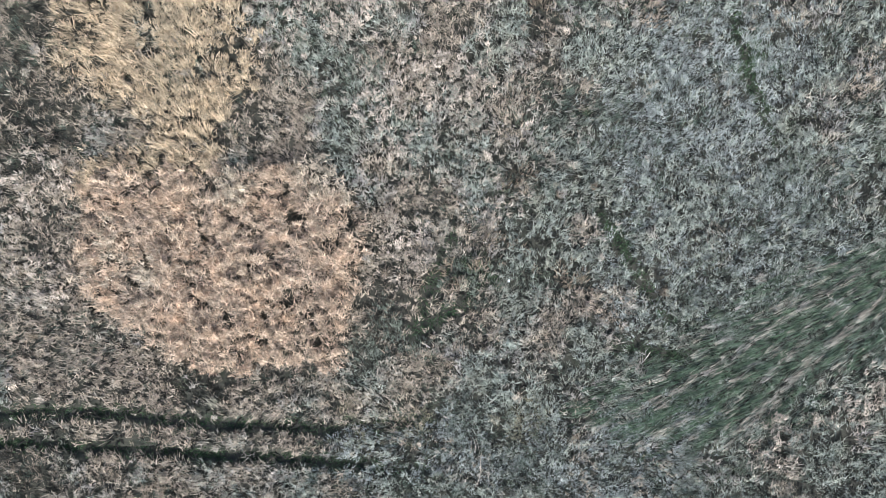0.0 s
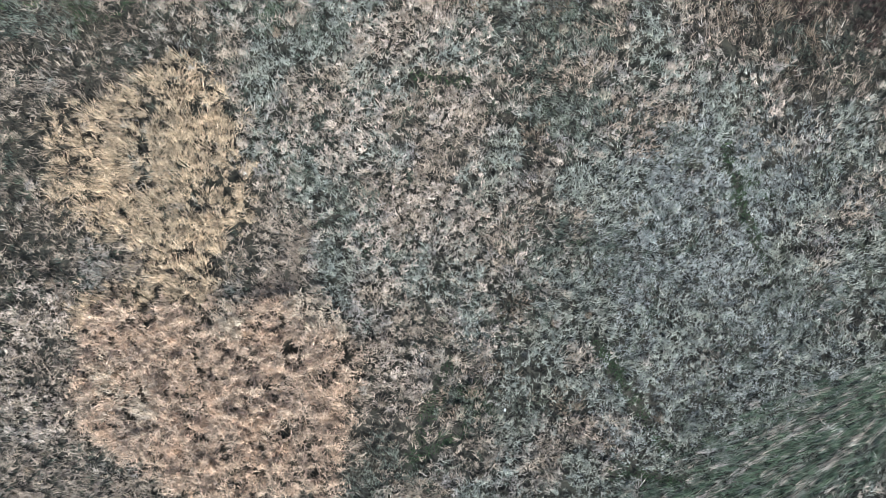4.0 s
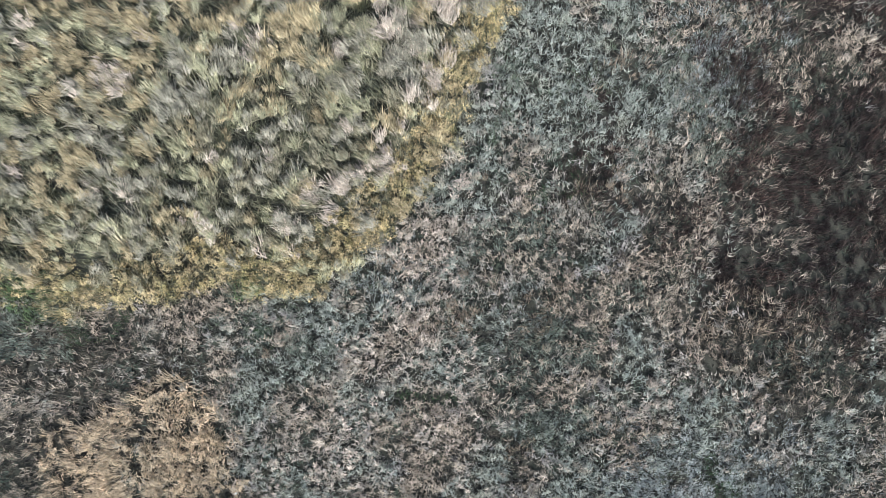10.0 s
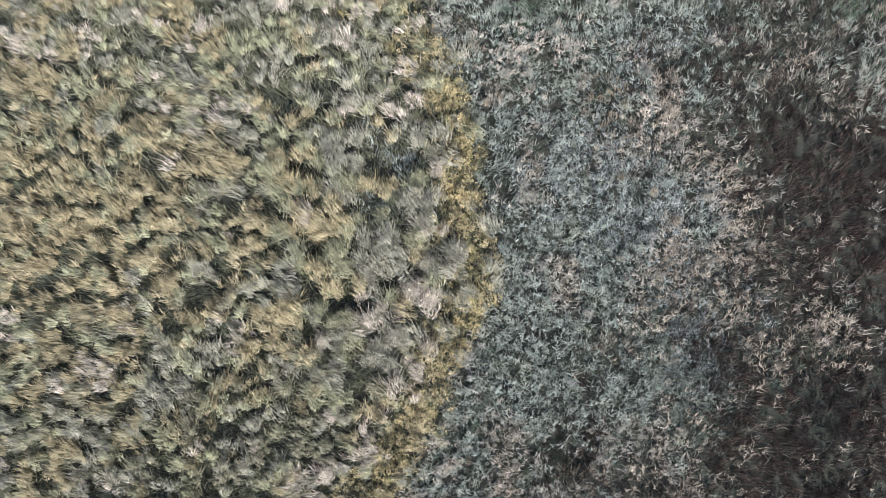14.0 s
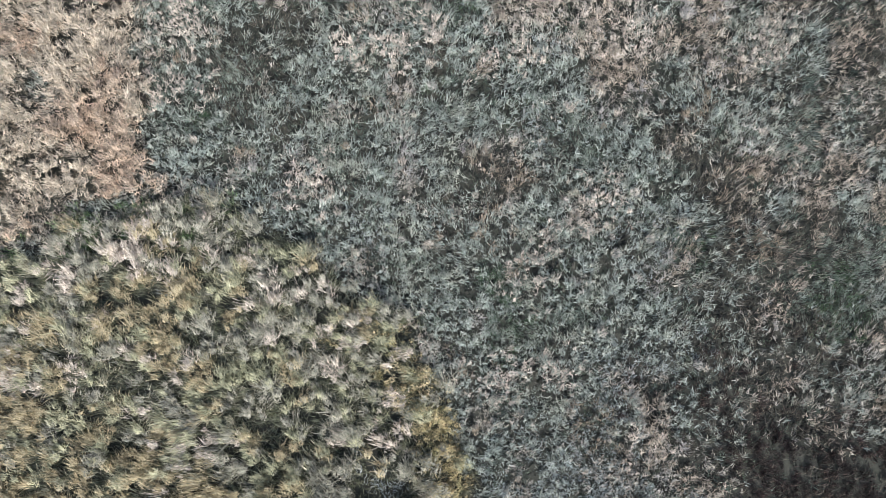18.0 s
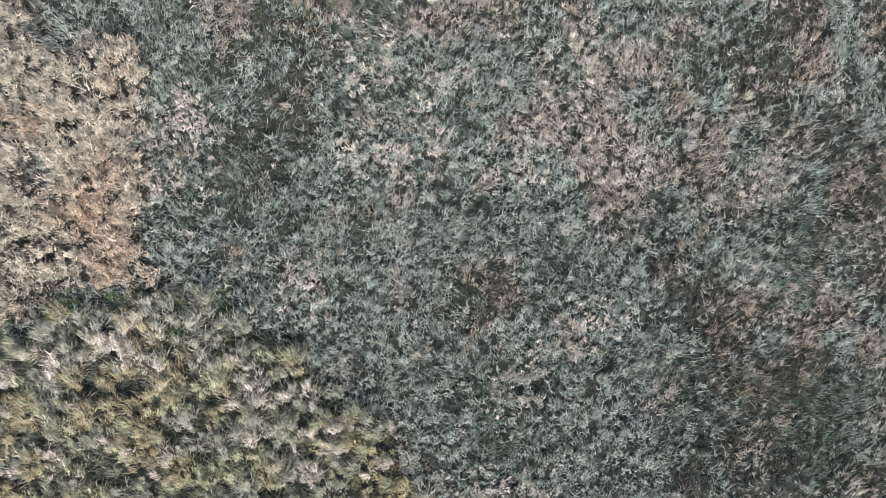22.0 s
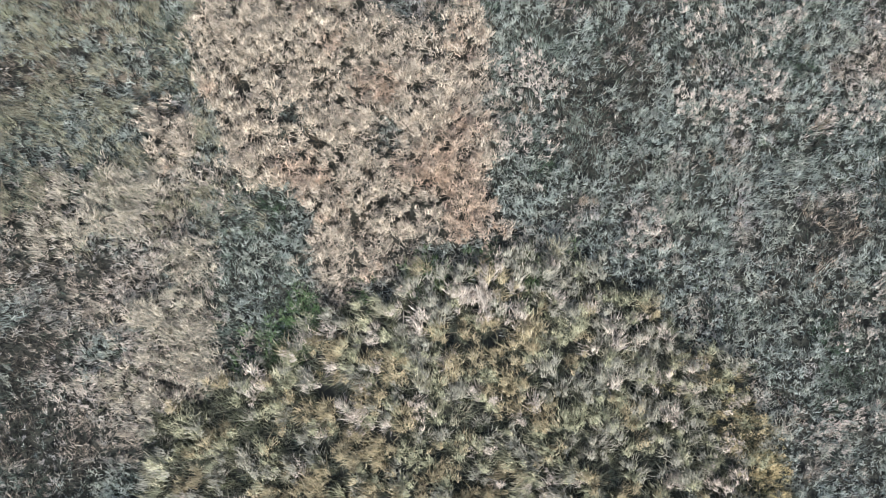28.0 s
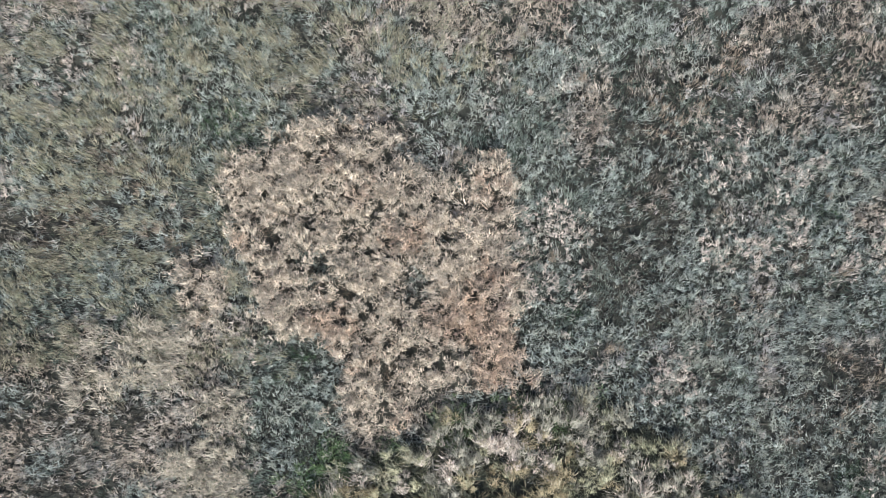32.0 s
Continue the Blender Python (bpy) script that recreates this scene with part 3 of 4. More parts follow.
def tufts(x, y, count, length, width, spread, lean, combed=0.5, lift=0.0, droop=0.35, heading=None, flat=False, jitter=True, fine=False, stray=0.35, joined=False, wild=0.25, swell=0.42):
    """Blades in tufts: each a bent, pointed leaf of two triangles, or one straight strand if fine. Tufts grow taller and paler in
    swells about `swell` metres across. Returns places, faces and tones."""
    n = len(x)
    bulk = np.clip(0.5 + 1.35 * (0.6 * lattice_noise(x, y, swell, 33) + 0.4 * lattice_noise(x, y, swell * 2.3, 34) - 0.5) + rng.normal(0, 0.12, n), 0, 1) if jitter else np.full(n, 0.5)
    size = 0.62 + 0.62 * bulk if jitter else np.ones(n)
    shade = np.clip(0.5 + 0.8 * (bulk - 0.5) + rng.normal(0, 0.2, n), 0, 1)
    z = (0.0 if flat else ground_height(x, y) + rut_depth(x, y)) + np.zeros(n) + (rng.uniform(lift[0], lift[1], n) if lift else 0.0) * size
    fl = (flow(x, y) if heading is None else heading) + rng.normal(0, stray, n)
    i = np.repeat(np.arange(n), count)
    m = len(i)
    az = rng.uniform(0, 2 * np.pi, m)
    r = spread * np.sqrt(rng.random(m)) * size[i]
    root = np.stack([x[i] + r * np.cos(az), y[i] + r * np.sin(az), z[i] - 0.02], -1)
    dx = np.cos(az) * (1 - combed) + np.cos(fl)[i] * combed + rng.normal(0, wild, m)
    dy = np.sin(az) * (1 - combed) + np.sin(fl)[i] * combed + rng.normal(0, wild, m)
    k = np.maximum(np.hypot(dx, dy), 1e-3)
    dx, dy = dx / k, dy / k
    th = np.clip(rng.normal(lean, 0.28, m), 0.05, 1.5)
    ln = length * size[i] * rng.uniform(0.55, 1.15, m)
    out, up = ln * np.sin(th), ln * np.cos(th)
    mid = root + np.stack([dx * out * 0.42, dy * out * 0.42, up * (0.5 + droop * 0.45)], -1)
    tip = root + np.stack([dx * out, dy * out, up], -1)
    tw = rng.uniform(-0.8, 0.8, m)
    w = width * rng.uniform(0.6, 1.3, m) * 0.5
    side = np.stack([-dy * np.cos(tw), dx * np.cos(tw), np.sin(tw)], -1) * w[:, None]
    if joined:
        hub = np.stack([x, y, z], -1)
        mid += (hub[i] - root) * 0.5
        b = n + np.arange(m) * 3
        f = np.stack([i, b + 1, b, b, b + 1, b + 2], -1).reshape(-1, 3)
        return np.concatenate([hub, np.stack([mid - side, mid + side, tip], 1).reshape(-1, 3)]), f, np.concatenate([shade, np.repeat(shade[i], 3)])
    if fine:
        v = np.stack([root - side, root + side, tip], 1).reshape(-1, 3)
        return v, np.arange(3 * m).reshape(-1, 3), np.repeat(shade[i], 3)
    v = np.stack([root, mid - side, mid + side, tip], 1).reshape(-1, 3)
    b = np.arange(m) * 4
    f = np.stack([b, b + 2, b + 1, b + 1, b + 2, b + 3], -1).reshape(-1, 3)
    return v, f, np.repeat(shade[i], 4)


def merged(pieces):
    vs, fs, ts, k = [], [], [], 0
    for v, f, t in pieces:
        vs.append(v)
        fs.append(f + k)
        ts.append(t)
        k += len(v)
    return np.concatenate(vs), np.concatenate(fs), np.concatenate(ts)


def growth(name, mat, pieces, label, category):
    v, f, t = merged(pieces)
    return tagged(new(name, mesh_from(name, v, f, mat, t)), label, category, kind="stuff")


def clumped(mask, size, seed, gap=0.45, sharp=0.12, least=0.06):
    """The mask broken into clumps about `size` metres across, with gaps between."""
    n = 0.65 * lattice_noise(GX, GY, size, seed) + 0.35 * lattice_noise(GX, GY, size * 0.45, seed + 1)
    return mask * np.clip((n - gap) / sharp + 0.5, least, 1)


def planted(mask, spacing, stray=0.42, box=None):
    """Places on a shaken grid, about `spacing` metres apart, where the mask allows."""
    x0, x1, y0, y1 = box or (X0 + 4, X1 - 4, Y0 + 4, Y1 - 3)
    x, y = (v.ravel() for v in np.meshgrid(np.arange(x0, x1, spacing), np.arange(y0, y1, spacing), indexing="ij"))
    x, y = x + rng.normal(0, stray * spacing * 0.6, len(x)), y + rng.normal(0, stray * spacing * 0.6, len(x))
    keep = (rng.random(len(x)) < at(mask, x, y)) & in_view(x, y)
    return x[keep], y[keep]


COOLNESS = np.zeros(GX.shape)
for x, y, r, k in ((-15, -9, 8, -0.40), (-21, 2, 5, -0.30), (-3, -3, 4, -0.25), (5, 14, 6, -0.12), (18, -5, 10, 0.35), (13, 7, 8, 0.30), (10, 36, 9, 0.30),
                   (9, 49, 7, 0.2), (-8.5, 62, 4, 0.42), (-14, 61, 3.2, -0.6), (-29, 72, 8, 0.15), (-11, 73, 4, 0.3), (16, 62, 7, -0.1), (-2, 70, 8, 0.12), (-33, 56, 5, -0.05), (6, 58, 15, 0.3), (-31, 68, 11, 0.34), (-6, 44, 8, 0.05), (-17, 51, 9, 0.04), (-3, 48, 6, -0.05), (-13, 26, 8, 0.22), (-14, 39, 9, -0.3), (22, -3, 8, 0.2), (16, 21, 7, -0.2), (21, 25, 7, -0.45), (20, 38, 6, -0.45), (9, 23, 5, 0.1), (-19, 11, 8, -0.45), (-3, 3, 13, 0.06), (-6, -2, 4, -0.5)):
    COOLNESS += k * np.exp(-((GX - x) ** 2 + (GY - y) ** 2) / (r * r))


def shares(xy, weights, size=0.0, seed=0, cool=False):
    """Divides places between kinds by weight, in drifts `size` metres across."""
    x, y = xy
    w = np.cumsum(np.array(weights, float) / sum(weights))
    u = rng.random(len(x))
    if size:
        drift = lattice_noise(x, y, size, seed) + (at(COOLNESS, x, y) if cool else 0.0)
        u = np.clip(0.5 + (drift - 0.5) * 1.9 + (u - 0.5) * 0.55, 0, 0.999)
    k = np.minimum(np.searchsorted(w, u), len(weights) - 1)
    return [(x[k == i], y[k == i]) for i in range(len(weights))]


FAN = (30.0, 3.5)
fan_angle, fan_reach = np.arctan2(FAN[1] - GY, FAN[0] - GX), np.hypot(FAN[0] - GX, FAN[1] - GY)
STREAKS = [(25.8, 0.5), (29.0, 0.8), (32.0, 0.6), (35.2, 1.2), (38.4, 0.6), (41.5, 0.9), (45.5, 0.7), (50.0, 1.0)]
PALE_STREAKS = [(27.6, 0.35), (30.7, 0.5), (33.5, 0.5), (37.0, 0.5), (39.8, 0.5), (43.5, 0.6), (47.5, 0.6)]
fan_deg = np.degrees(fan_angle) + (lattice_noise(GX, GY, 4.0, 64) - 0.5) * 1.2
fan_broken = np.clip(2.2 * lattice_noise(fan_deg * 0.8, fan_reach * 0.2, 1.0, 61) - 0.05, 0, 1)
m_stripe = m_swath * np.maximum.reduce([np.exp(-((fan_deg - a) / w) ** 2) for a, w in STREAKS]) * fan_broken
m_wedge = m_swath * np.clip((10.5 - fan_reach) / 4, 0, 1) * np.clip((fan_deg - 27) / 3, 0, 1) * np.clip((48 - fan_deg) / 8, 0, 1)
m_stripe = np.maximum(m_stripe, 0.7 * m_wedge)
m_streak = m_swath * np.maximum.reduce([np.exp(-((fan_deg - a) / w) ** 2) for a, w in PALE_STREAKS]) * (1.3 - fan_broken)


def raked(xy):
    """Places with the heading of the wheel streaks there."""
    return xy, np.arctan2(FAN[1] - xy[1], FAN[0] - xy[0])


open_ground = m_base * (1 - m_dark + 0.7 * m_wisp) * (1 - 0.75 * m_blue) * (1 - 0.96 * m_swath) * (1 - 0.8 * m_straw) * (1 - 0.72 * m_green) * (1 - 0.8 * m_russet) * (1 - 0.82 * m_dim) * (1 - 0.6 * m_pale) * (1 - 0.35 * m_faded) * (1 - 0.3 * m_light)
# old thatch, its near-black colour deepening the shade in the gaps
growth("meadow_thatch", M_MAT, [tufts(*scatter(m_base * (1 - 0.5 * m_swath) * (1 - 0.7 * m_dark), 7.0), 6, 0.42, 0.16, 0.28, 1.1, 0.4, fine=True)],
       "matted thatch of old grass under the meadow, coloured near black as gap shade", "grass")
m_long = np.clip((0.6 * lattice_noise(GX, GY, 5.0, 81) + 0.4 * lattice_noise(GX, GY, 2.0, 82) - 0.52) / 0.10 + 0.5, 0, 1)
thinned = open_ground * np.clip(0.55 + 1.1 * (0.6 * lattice_noise(GX, GY, 2.6, 83) + 0.4 * lattice_noise(GX, GY, 1.2, 84)) - 0.1, 0.5, 1)
long_ones = shares(scatter(clumped(thinned * m_long, 0.8, 41, 0.40, 0.16), 15.0), (3, 4, 3), 1.8, 71, cool=True)
curly_ones = shares(scatter(clumped(thinned * (1 - m_long), 0.40, 42, 0.44, 0.15), 31.0), (3, 4, 3), 1.8, 71, cool=True)
fluff = shares(scatter(clumped(thinned * (1 - 0.4 * m_long), 0.36, 43, 0.47, 0.14), 30.0), (3, 4, 3), 1.8, 71, cool=True)
for mat, name, text, t, c, u in ((M_WARM, "pinkish_grass", "pinkish-brown", long_ones[0], curly_ones[0], fluff[0]), (M_NEUTRAL, "meadow_grass", "grey-brown", long_ones[1], curly_ones[1], fluff[1]),
                                 (M_COOL, "dull_grass", "grey-green", long_ones[2], curly_ones[2], fluff[2])):
    growth(name, mat, [tufts(*t, 13, 0.50, 0.042, 0.18, 1.12, 0.9, stray=0.5, wild=0.35, fine=True), tufts(*c, 6, 0.42, 0.047, 0.15, 1.12, 0.88, stray=0.8, wild=0.6, fine=True),
                       tufts(*u, 6, 0.35, 0.052, 0.14, 1.15, 0.9, lift=(0.1, 0.32), fine=True, stray=0.9, wild=0.8)],
           f"{text} meadow grass, withered and leaning in small clumps", "grass")
under = np.clip(m_base * 0.62 * (1 - 0.85 * m_dark) + 0.25 * m_reed + m_hole * 0.4, 0, 1)
growth("green_grass", M_GREEN, [tufts(*scatter(clumped(under, 2.2, 45, 0.5), 7.0), 16, 0.42, 0.036, 0.2, 0.8, 0.5, fine=True)],
       "short dull green grass between the withered stems", "grass")
growth("green_sward", M_SWARD, [tufts(*scatter(m_green * m_base * (1 - 0.6 * m_dark), 16), 15, 0.34, 0.048, 0.22, 1.05, 0.92, fine=True, stray=0.4, wild=0.25, swell=0.9)],
       "smooth short grey-green sward lying in combed patches", "grass")
growth("faded_sward", M_BLUE, [tufts(*scatter(clumped(m_faded * m_base * (1 - m_swath), 0.7, 46, 0.42), 13), 14, 0.34, 0.036, 0.2, 1.12, 0.9, fine=True, stray=0.5, wild=0.5)],
       "faded bluish-grey grass lying in soft clumps", "grass")
growth("rut_grass", M_RUT, [tufts(*scatter(m_rut_clear + m_trail, 26, (-27, 20, -14, 16)), 12, 0.16, 0.045, 0.16, 0.9, 0.2)],
       "short green grass regrown in wheel ruts and on narrow game trails", "grass")
places, heads = raked(scatter(m_stripe * m_base, 58))
growth("pressed_grass", M_PRESSED, [tufts(*places, 8, 0.9, 0.034, 0.10, 1.40, 0.98, heading=heads, stray=0.06, wild=0.04, fine=True)],
       "deep green grass pressed flat in long wheel streaks", "grass")
places, heads = raked(scatter((m_swath - 0.95 * m_stripe) * m_base, 24))
growth("swath_green", M_SWARD, [tufts(*places, 10, 0.6, 0.034, 0.2, 1.36, 0.96, heading=heads, stray=0.1, wild=0.1, fine=True)],
       "grey-green grass pressed down along the turning swath", "grass")
places, heads = raked(scatter(np.maximum(m_streak, 0.12 * clumped(m_swath - m_stripe, 0.6, 69, 0.5)) * m_base, 20))
growth("flattened_grass", M_NEUTRAL, [tufts(*places, 7, 0.8, 0.028, 0.12, 1.36, 0.97, heading=heads, stray=0.1, wild=0.08, lift=(0.05, 0.2), fine=True)],
       "withered grass flattened between the wheel streaks", "grass")
growth("rotten_grass", M_KHAKI, [tufts(*scatter(clumped(spots([(-4.9, -9.9, 0.7), (-3.4, -10.2, 0.9), (-1.6, -10.5, 0.8), (3.6, -10.3, 0.6), (4.4, -9.9, 0.5)], 0.8), 0.5, 70, 0.35), 24), 14, 0.4, 0.03, 0.16, 1.1, 0.9, wild=0.5, fine=True)],
       "rotten brownish grass at the end of a wheel rut", "grass")
VIVID = [(-15.8, 55.7, 1.0), (-9.3, 56.2, 1.0), (-24.0, 52.0, 1.4), (-18.6, 54.7, 1.1), (-21.2, 53.9, 0.9), (-12.5, 56.6, 0.7), (-7.2, 56.6, 0.7), (-20.8, 20.2, 1.2), (-9.2, 20.2, 0.8)]
growth("fresh_grass", M_VIVID, [tufts(*scatter(clumped(spots(VIVID, 0.9), 0.6, 66, 0.40), 16), 14, 0.65, 0.034, 0.2, 0.7, 0.6)],
       "small patches of fresh green grass along the reed edge", "grass")
TEAL = [(1.9, -2.6, 0.9), (15.9, 8.6, 0.8), (12.0, 26.3, 0.8), (5.9, 52.1, 0.9), (24.2, 50.6, 1.2), (6.4, 49.8, 0.8), (16.6, 52.9, 0.7), (-23.1, 58.9, 1.0), (5.2, 66.1, 0.6), (-11.0, 60.3, 0.8),
        (-9.0, 61.0, 0.7), (7.2, 5.9, 0.8), (3.8, 28.0, 0.7), (-8.8, 18.0, 0.8), (-26.8, 72.0, 1.0), (-18.5, 19.2, 1.2), (-15.5, 18.9, 0.9), (24.5, 49.2, 1.0), (22.8, 52.4, 0.8), (8.0, 25.8, 0.7), (5.9, 24.6, 0.8)]
growth("teal_grass", M_RUT, [tufts(*scatter(clumped(spots(TEAL, 1.2), 0.6, 68, 0.40), 12), 14, 0.42, 0.034, 0.2, 0.85, 0.6, fine=True)],
       "small patches of deep green grass showing through", "grass")
growth("hollow_grass", M_BLUE, [tufts(*scatter(m_hole, 7), 12, 0.5, 0.03, 0.2, 0.7, 0.7)],
       "thin blue-grey grass in hollows of the reed bed", "grass")
growth("straw_grass", M_STRAW, [
    tufts(*scatter(clumped(m_straw, 0.6, 49, 0.46), 11), 14, 0.85, 0.034, 0.14, 0.9, 0.78, stray=0.7),
    tufts(*scatter(clumped(m_straw, 0.4, 50, 0.46), 24), 11, 0.30, 0.042, 0.16, 1.0, 0.9, lift=(0.2, 0.6), fine=True, wild=1.0)],
    "straw-yellow dry grass lodged in a ragged strip", "grass")
reed_in = m_reed * (1 - 0.88 * m_edge) * (1 - 0.9 * m_hole)
growth("reed_undergrowth", M_OLIVE, [tufts(*scatter(m_reed * (1 - 0.7 * m_hole), 8), 16, 0.85, 0.045, 0.28, 0.6, 0.75, wild=0.4, fine=True)],
       "olive green leaves low inside the reed bed", "grass")
growth("yellow_margin", M_YELLOW, [
    tufts(*planted(m_edge, 0.5), 40, 0.65, 0.030, 0.24, 0.75, 0.85, wild=0.5, fine=True),
    tufts(*scatter(clumped(m_edge, 0.5, 55, 0.38), 26), 12, 0.17, 0.046, 0.16, 1.0, 0.9, lift=(0.35, 0.75), fine=True, wild=1.2)],
    "yellow fringe of grass along the edge of the reed bed", "grass")
growth("pale_grass", M_PALE, [tufts(*scatter(clumped(np.maximum(0.3 * m_pale, 0.55 * m_light) * m_base, 1.0, 57), 9), 18, 0.52, 0.030, 0.18, 0.85, 0.9, fine=True, wild=0.35),
    tufts(*scatter(clumped(np.maximum(0.3 * m_pale, 0.8 * m_light) * m_base, 0.5, 58, 0.42), 15), 9, 0.27, 0.054, 0.14, 1.12, 0.9, lift=(0.15, 0.4), fine=True, stray=0.8, wild=0.8)],
       "pale bent dry grass lying in loose swirls", "grass")
growth("bleached_weeds", M_BLEACHED, [tufts(*scatter(clumped(m_pale * m_base, 1.0, 93, 0.46, 0.12), 26), 9, 0.62, 0.034, 0.18, 1.0, 0.85, lift=(0.15, 0.6), droop=0.9, wild=0.6)],
       "bleached dry weeds standing in loose clumps", "weeds")
m_khaki = np.maximum(np.clip((-23.5 - GX) / 3, 0, 1) * np.clip((GY - 57) / 3, 0, 1), 0.8 * np.clip((-10 - GX) / 4, 0, 1) * np.clip((GY - 72) / 3, 0, 1)) * m_base
khaki = clumped(np.maximum(m_khaki, 0.5 * m_pale * m_base), 1.3, 91, 0.50, 0.14)
growth("khaki_grass", M_KHAKI, [tufts(*scatter(khaki, 7), 12, 0.85, 0.026, 0.2, 0.75, 0.8, stray=0.3, heading=None),
                                tufts(*scatter(khaki, 9), 9, 0.34, 0.03, 0.14, 0.9, 0.6, lift=(0.3, 0.65), fine=True)],
       "khaki and straw coloured tall grass in loose combed clumps", "grass")
growth("dark_weeds", M_DARK, [tufts(*scatter(m_dark * m_base * (1 - 0.5 * m_wisp), 11), 20, 0.5, 0.036, 0.22, 0.65, 0.85, fine=True, stray=0.6, wild=0.5)],
       "dark burgundy-brown withered weeds in a low thicket", "weeds")
# real brown patches, plus side growth that paints in the lens falloff
growth("brown_weeds", M_BROWN, [tufts(*scatter(clumped(m_dim * (1 - m_dark) * m_base, 0.6, 62, 0.4), 12), 14, 0.34, 0.046, 0.2, 1.0, 0.85, fine=True, stray=0.8, wild=0.7),
                                tufts(*scatter(m_dim * m_base, 2.2), 7, 1.1, 0.018, 0.25, 0.75, 0.6, lift=(0.1, 0.3), stray=0.5)],
       "dull brown withered weeds, thin and tangled, extended at the sides as painted lens falloff", "weeds")
growth("russet_weeds", M_RUSSET, [tufts(*scatter(clumped(m_russet * m_base, 0.7, 63), 10), 13, 0.6, 0.04, 0.18, 0.75, 0.6)],
       "russet-brown withered weed patches in the meadow", "weeds")
growth("grey_grass", M_BLUE, [tufts(*scatter(clumped(m_blue * m_base, 0.9, 59, 0.32), 18), 22, 0.32, 0.046, 0.26, 1.15, 0.9, fine=True, stray=0.6, wild=0.5)],
       "grey-green matted grass with a bluish cast, lying flat", "grass")


def outside(x0, x1, y0, y1, density):
    """Places beyond the stretch that the flight passes over."""
    n = int(density * (x1 - x0) * (y1 - y0))
    x, y = rng.uniform(x0, x1, n), rng.uniform(y0, y1, n)
    keep = ~in_view(x, y)
    return x[keep], y[keep]


growth("outer_grass", M_OUTER, [tufts(*outside(-75, 75, -60, 115, 1.0), 8, 0.9, 0.24, 0.45, 1.1, 0.8, fine=True, swell=1.6)],
       "withered meadow grass running on around the overflown stretch", "grass")
ox, oy = outside(-46, -27, 19, 44, 3.2)
inner = ((oy - 31) / 11.5) ** 2 + ((ox + 27) / 16) ** 2 < 0.8 + 0.5 * lattice_noise(ox, oy, 4.0, 99)
growth("outer_reed", M_REEDGREEN, [tufts(ox[inner], oy[inner], 24, 1.3, 0.06, 0.35, 0.6, 0.7, fine=True, swell=0.9)],
       "reed grass running on beyond the overflown stretch", "grass")


# ---- single plants: built once in a few shapes, then copied ----
def bunch(count, length, width, spread, lean, combed=0.4, lift=0.0, heading=1.8, at_xy=(0.0, 0.0), joined=False):
    """One tuft round its own base."""
    return tufts(np.array([at_xy[0]]), np.array([at_xy[1]]), count, length, width, spread, lean, combed, lift, heading=heading, flat=True, jitter=False, joined=joined)


def strands(count, length, width, spread, lean, combed, lift, heading=1.8, at_xy=(0.0, 0.0)):
    """A feathery head of fine straight strands, at its height above the plant's base."""
    x, y = (np.full(1, v) for v in at_xy)
    return tufts(x, y, count, length, width, spread, lean, combed, lift, heading=heading, flat=True, jitter=False, fine=True)


def bunch_fine(count, length, width, spread, lean, combed, lift, heading, at_xy):
    """One curled head of small flakes at its height above the plant's base."""
    return tufts(np.array([at_xy[0]]), np.array([at_xy[1]]), count, length, width, spread, lean, combed, lift, heading=heading, flat=True, jitter=False, fine=True, wild=0.7)


def part(name, arrays, material, parent, label="", kind=""):
    v, f, t = arrays
    ob = new(name, mesh_from(name, v, f, material, t))
    ob.parent = parent
    return tagged(ob, label, kind=kind)


def base(name, label, category, group):
    return tagged(new(name), label, category, group)


def set_out(kinds, places, lo, hi, turn=True):
    """Copies the built plants over the places, each turned and sized a little differently; the first ones go to the first places."""
    for i, (x, y) in enumerate(zip(*places)):
        k = i % len(kinds)
        size = rng.uniform(lo, hi)
        z = float(ground_height(np.array([x]), np.array([y]))[0])
        m = Matrix.LocRotScale((x, y, z), Euler((0, 0, rng.uniform(-0.6, 0.6) if turn else 0)), (size, size, size * rng.uniform(0.9, 1.1)))
        if i < len(kinds):
            kinds[k].matrix_basis = m
        else:
            c = copy_thing(kinds[k], m)
            c.scale = (size, size, size)


def reed_lean(x, y):
    """The reed bed lies over to the north-west, in slow swirls."""
    return 2.05 + 1.5 * (lattice_noise(x, y, 5.0, 85) - 0.5) + 0.5 * (lattice_noise(x, y, 1.5, 86) - 0.5)


def reed_tussock(mat, text):
    ob = base("reed_tussock", f"{text} reed grass tussock, tips arching over", "grass tussock", "tussocks of the reed bed")
    h = rng.uniform(1.75, 2.35)
    part("foliage", bunch(44, 1.2, 0.032, 0.24, 0.64, 0.74, heading=h), mat, ob)
    part("green_base", bunch(16, 0.6, 0.045, 0.24, 0.7, 0.3), M_OLIVE, ob, "olive green basal leaves")
    for k in range(4):
        a = k * 1.6 + rng.uniform(0, 1)
        part("seed_plume", strands(20, 0.46, 0.034, 0.22, 0.85, 0.9, (0.6, 1.1), h, (0.26 * math.cos(a), 0.26 * math.sin(a))),
             mat, ob, "feathery dry seed plume", "stuff")
    return ob


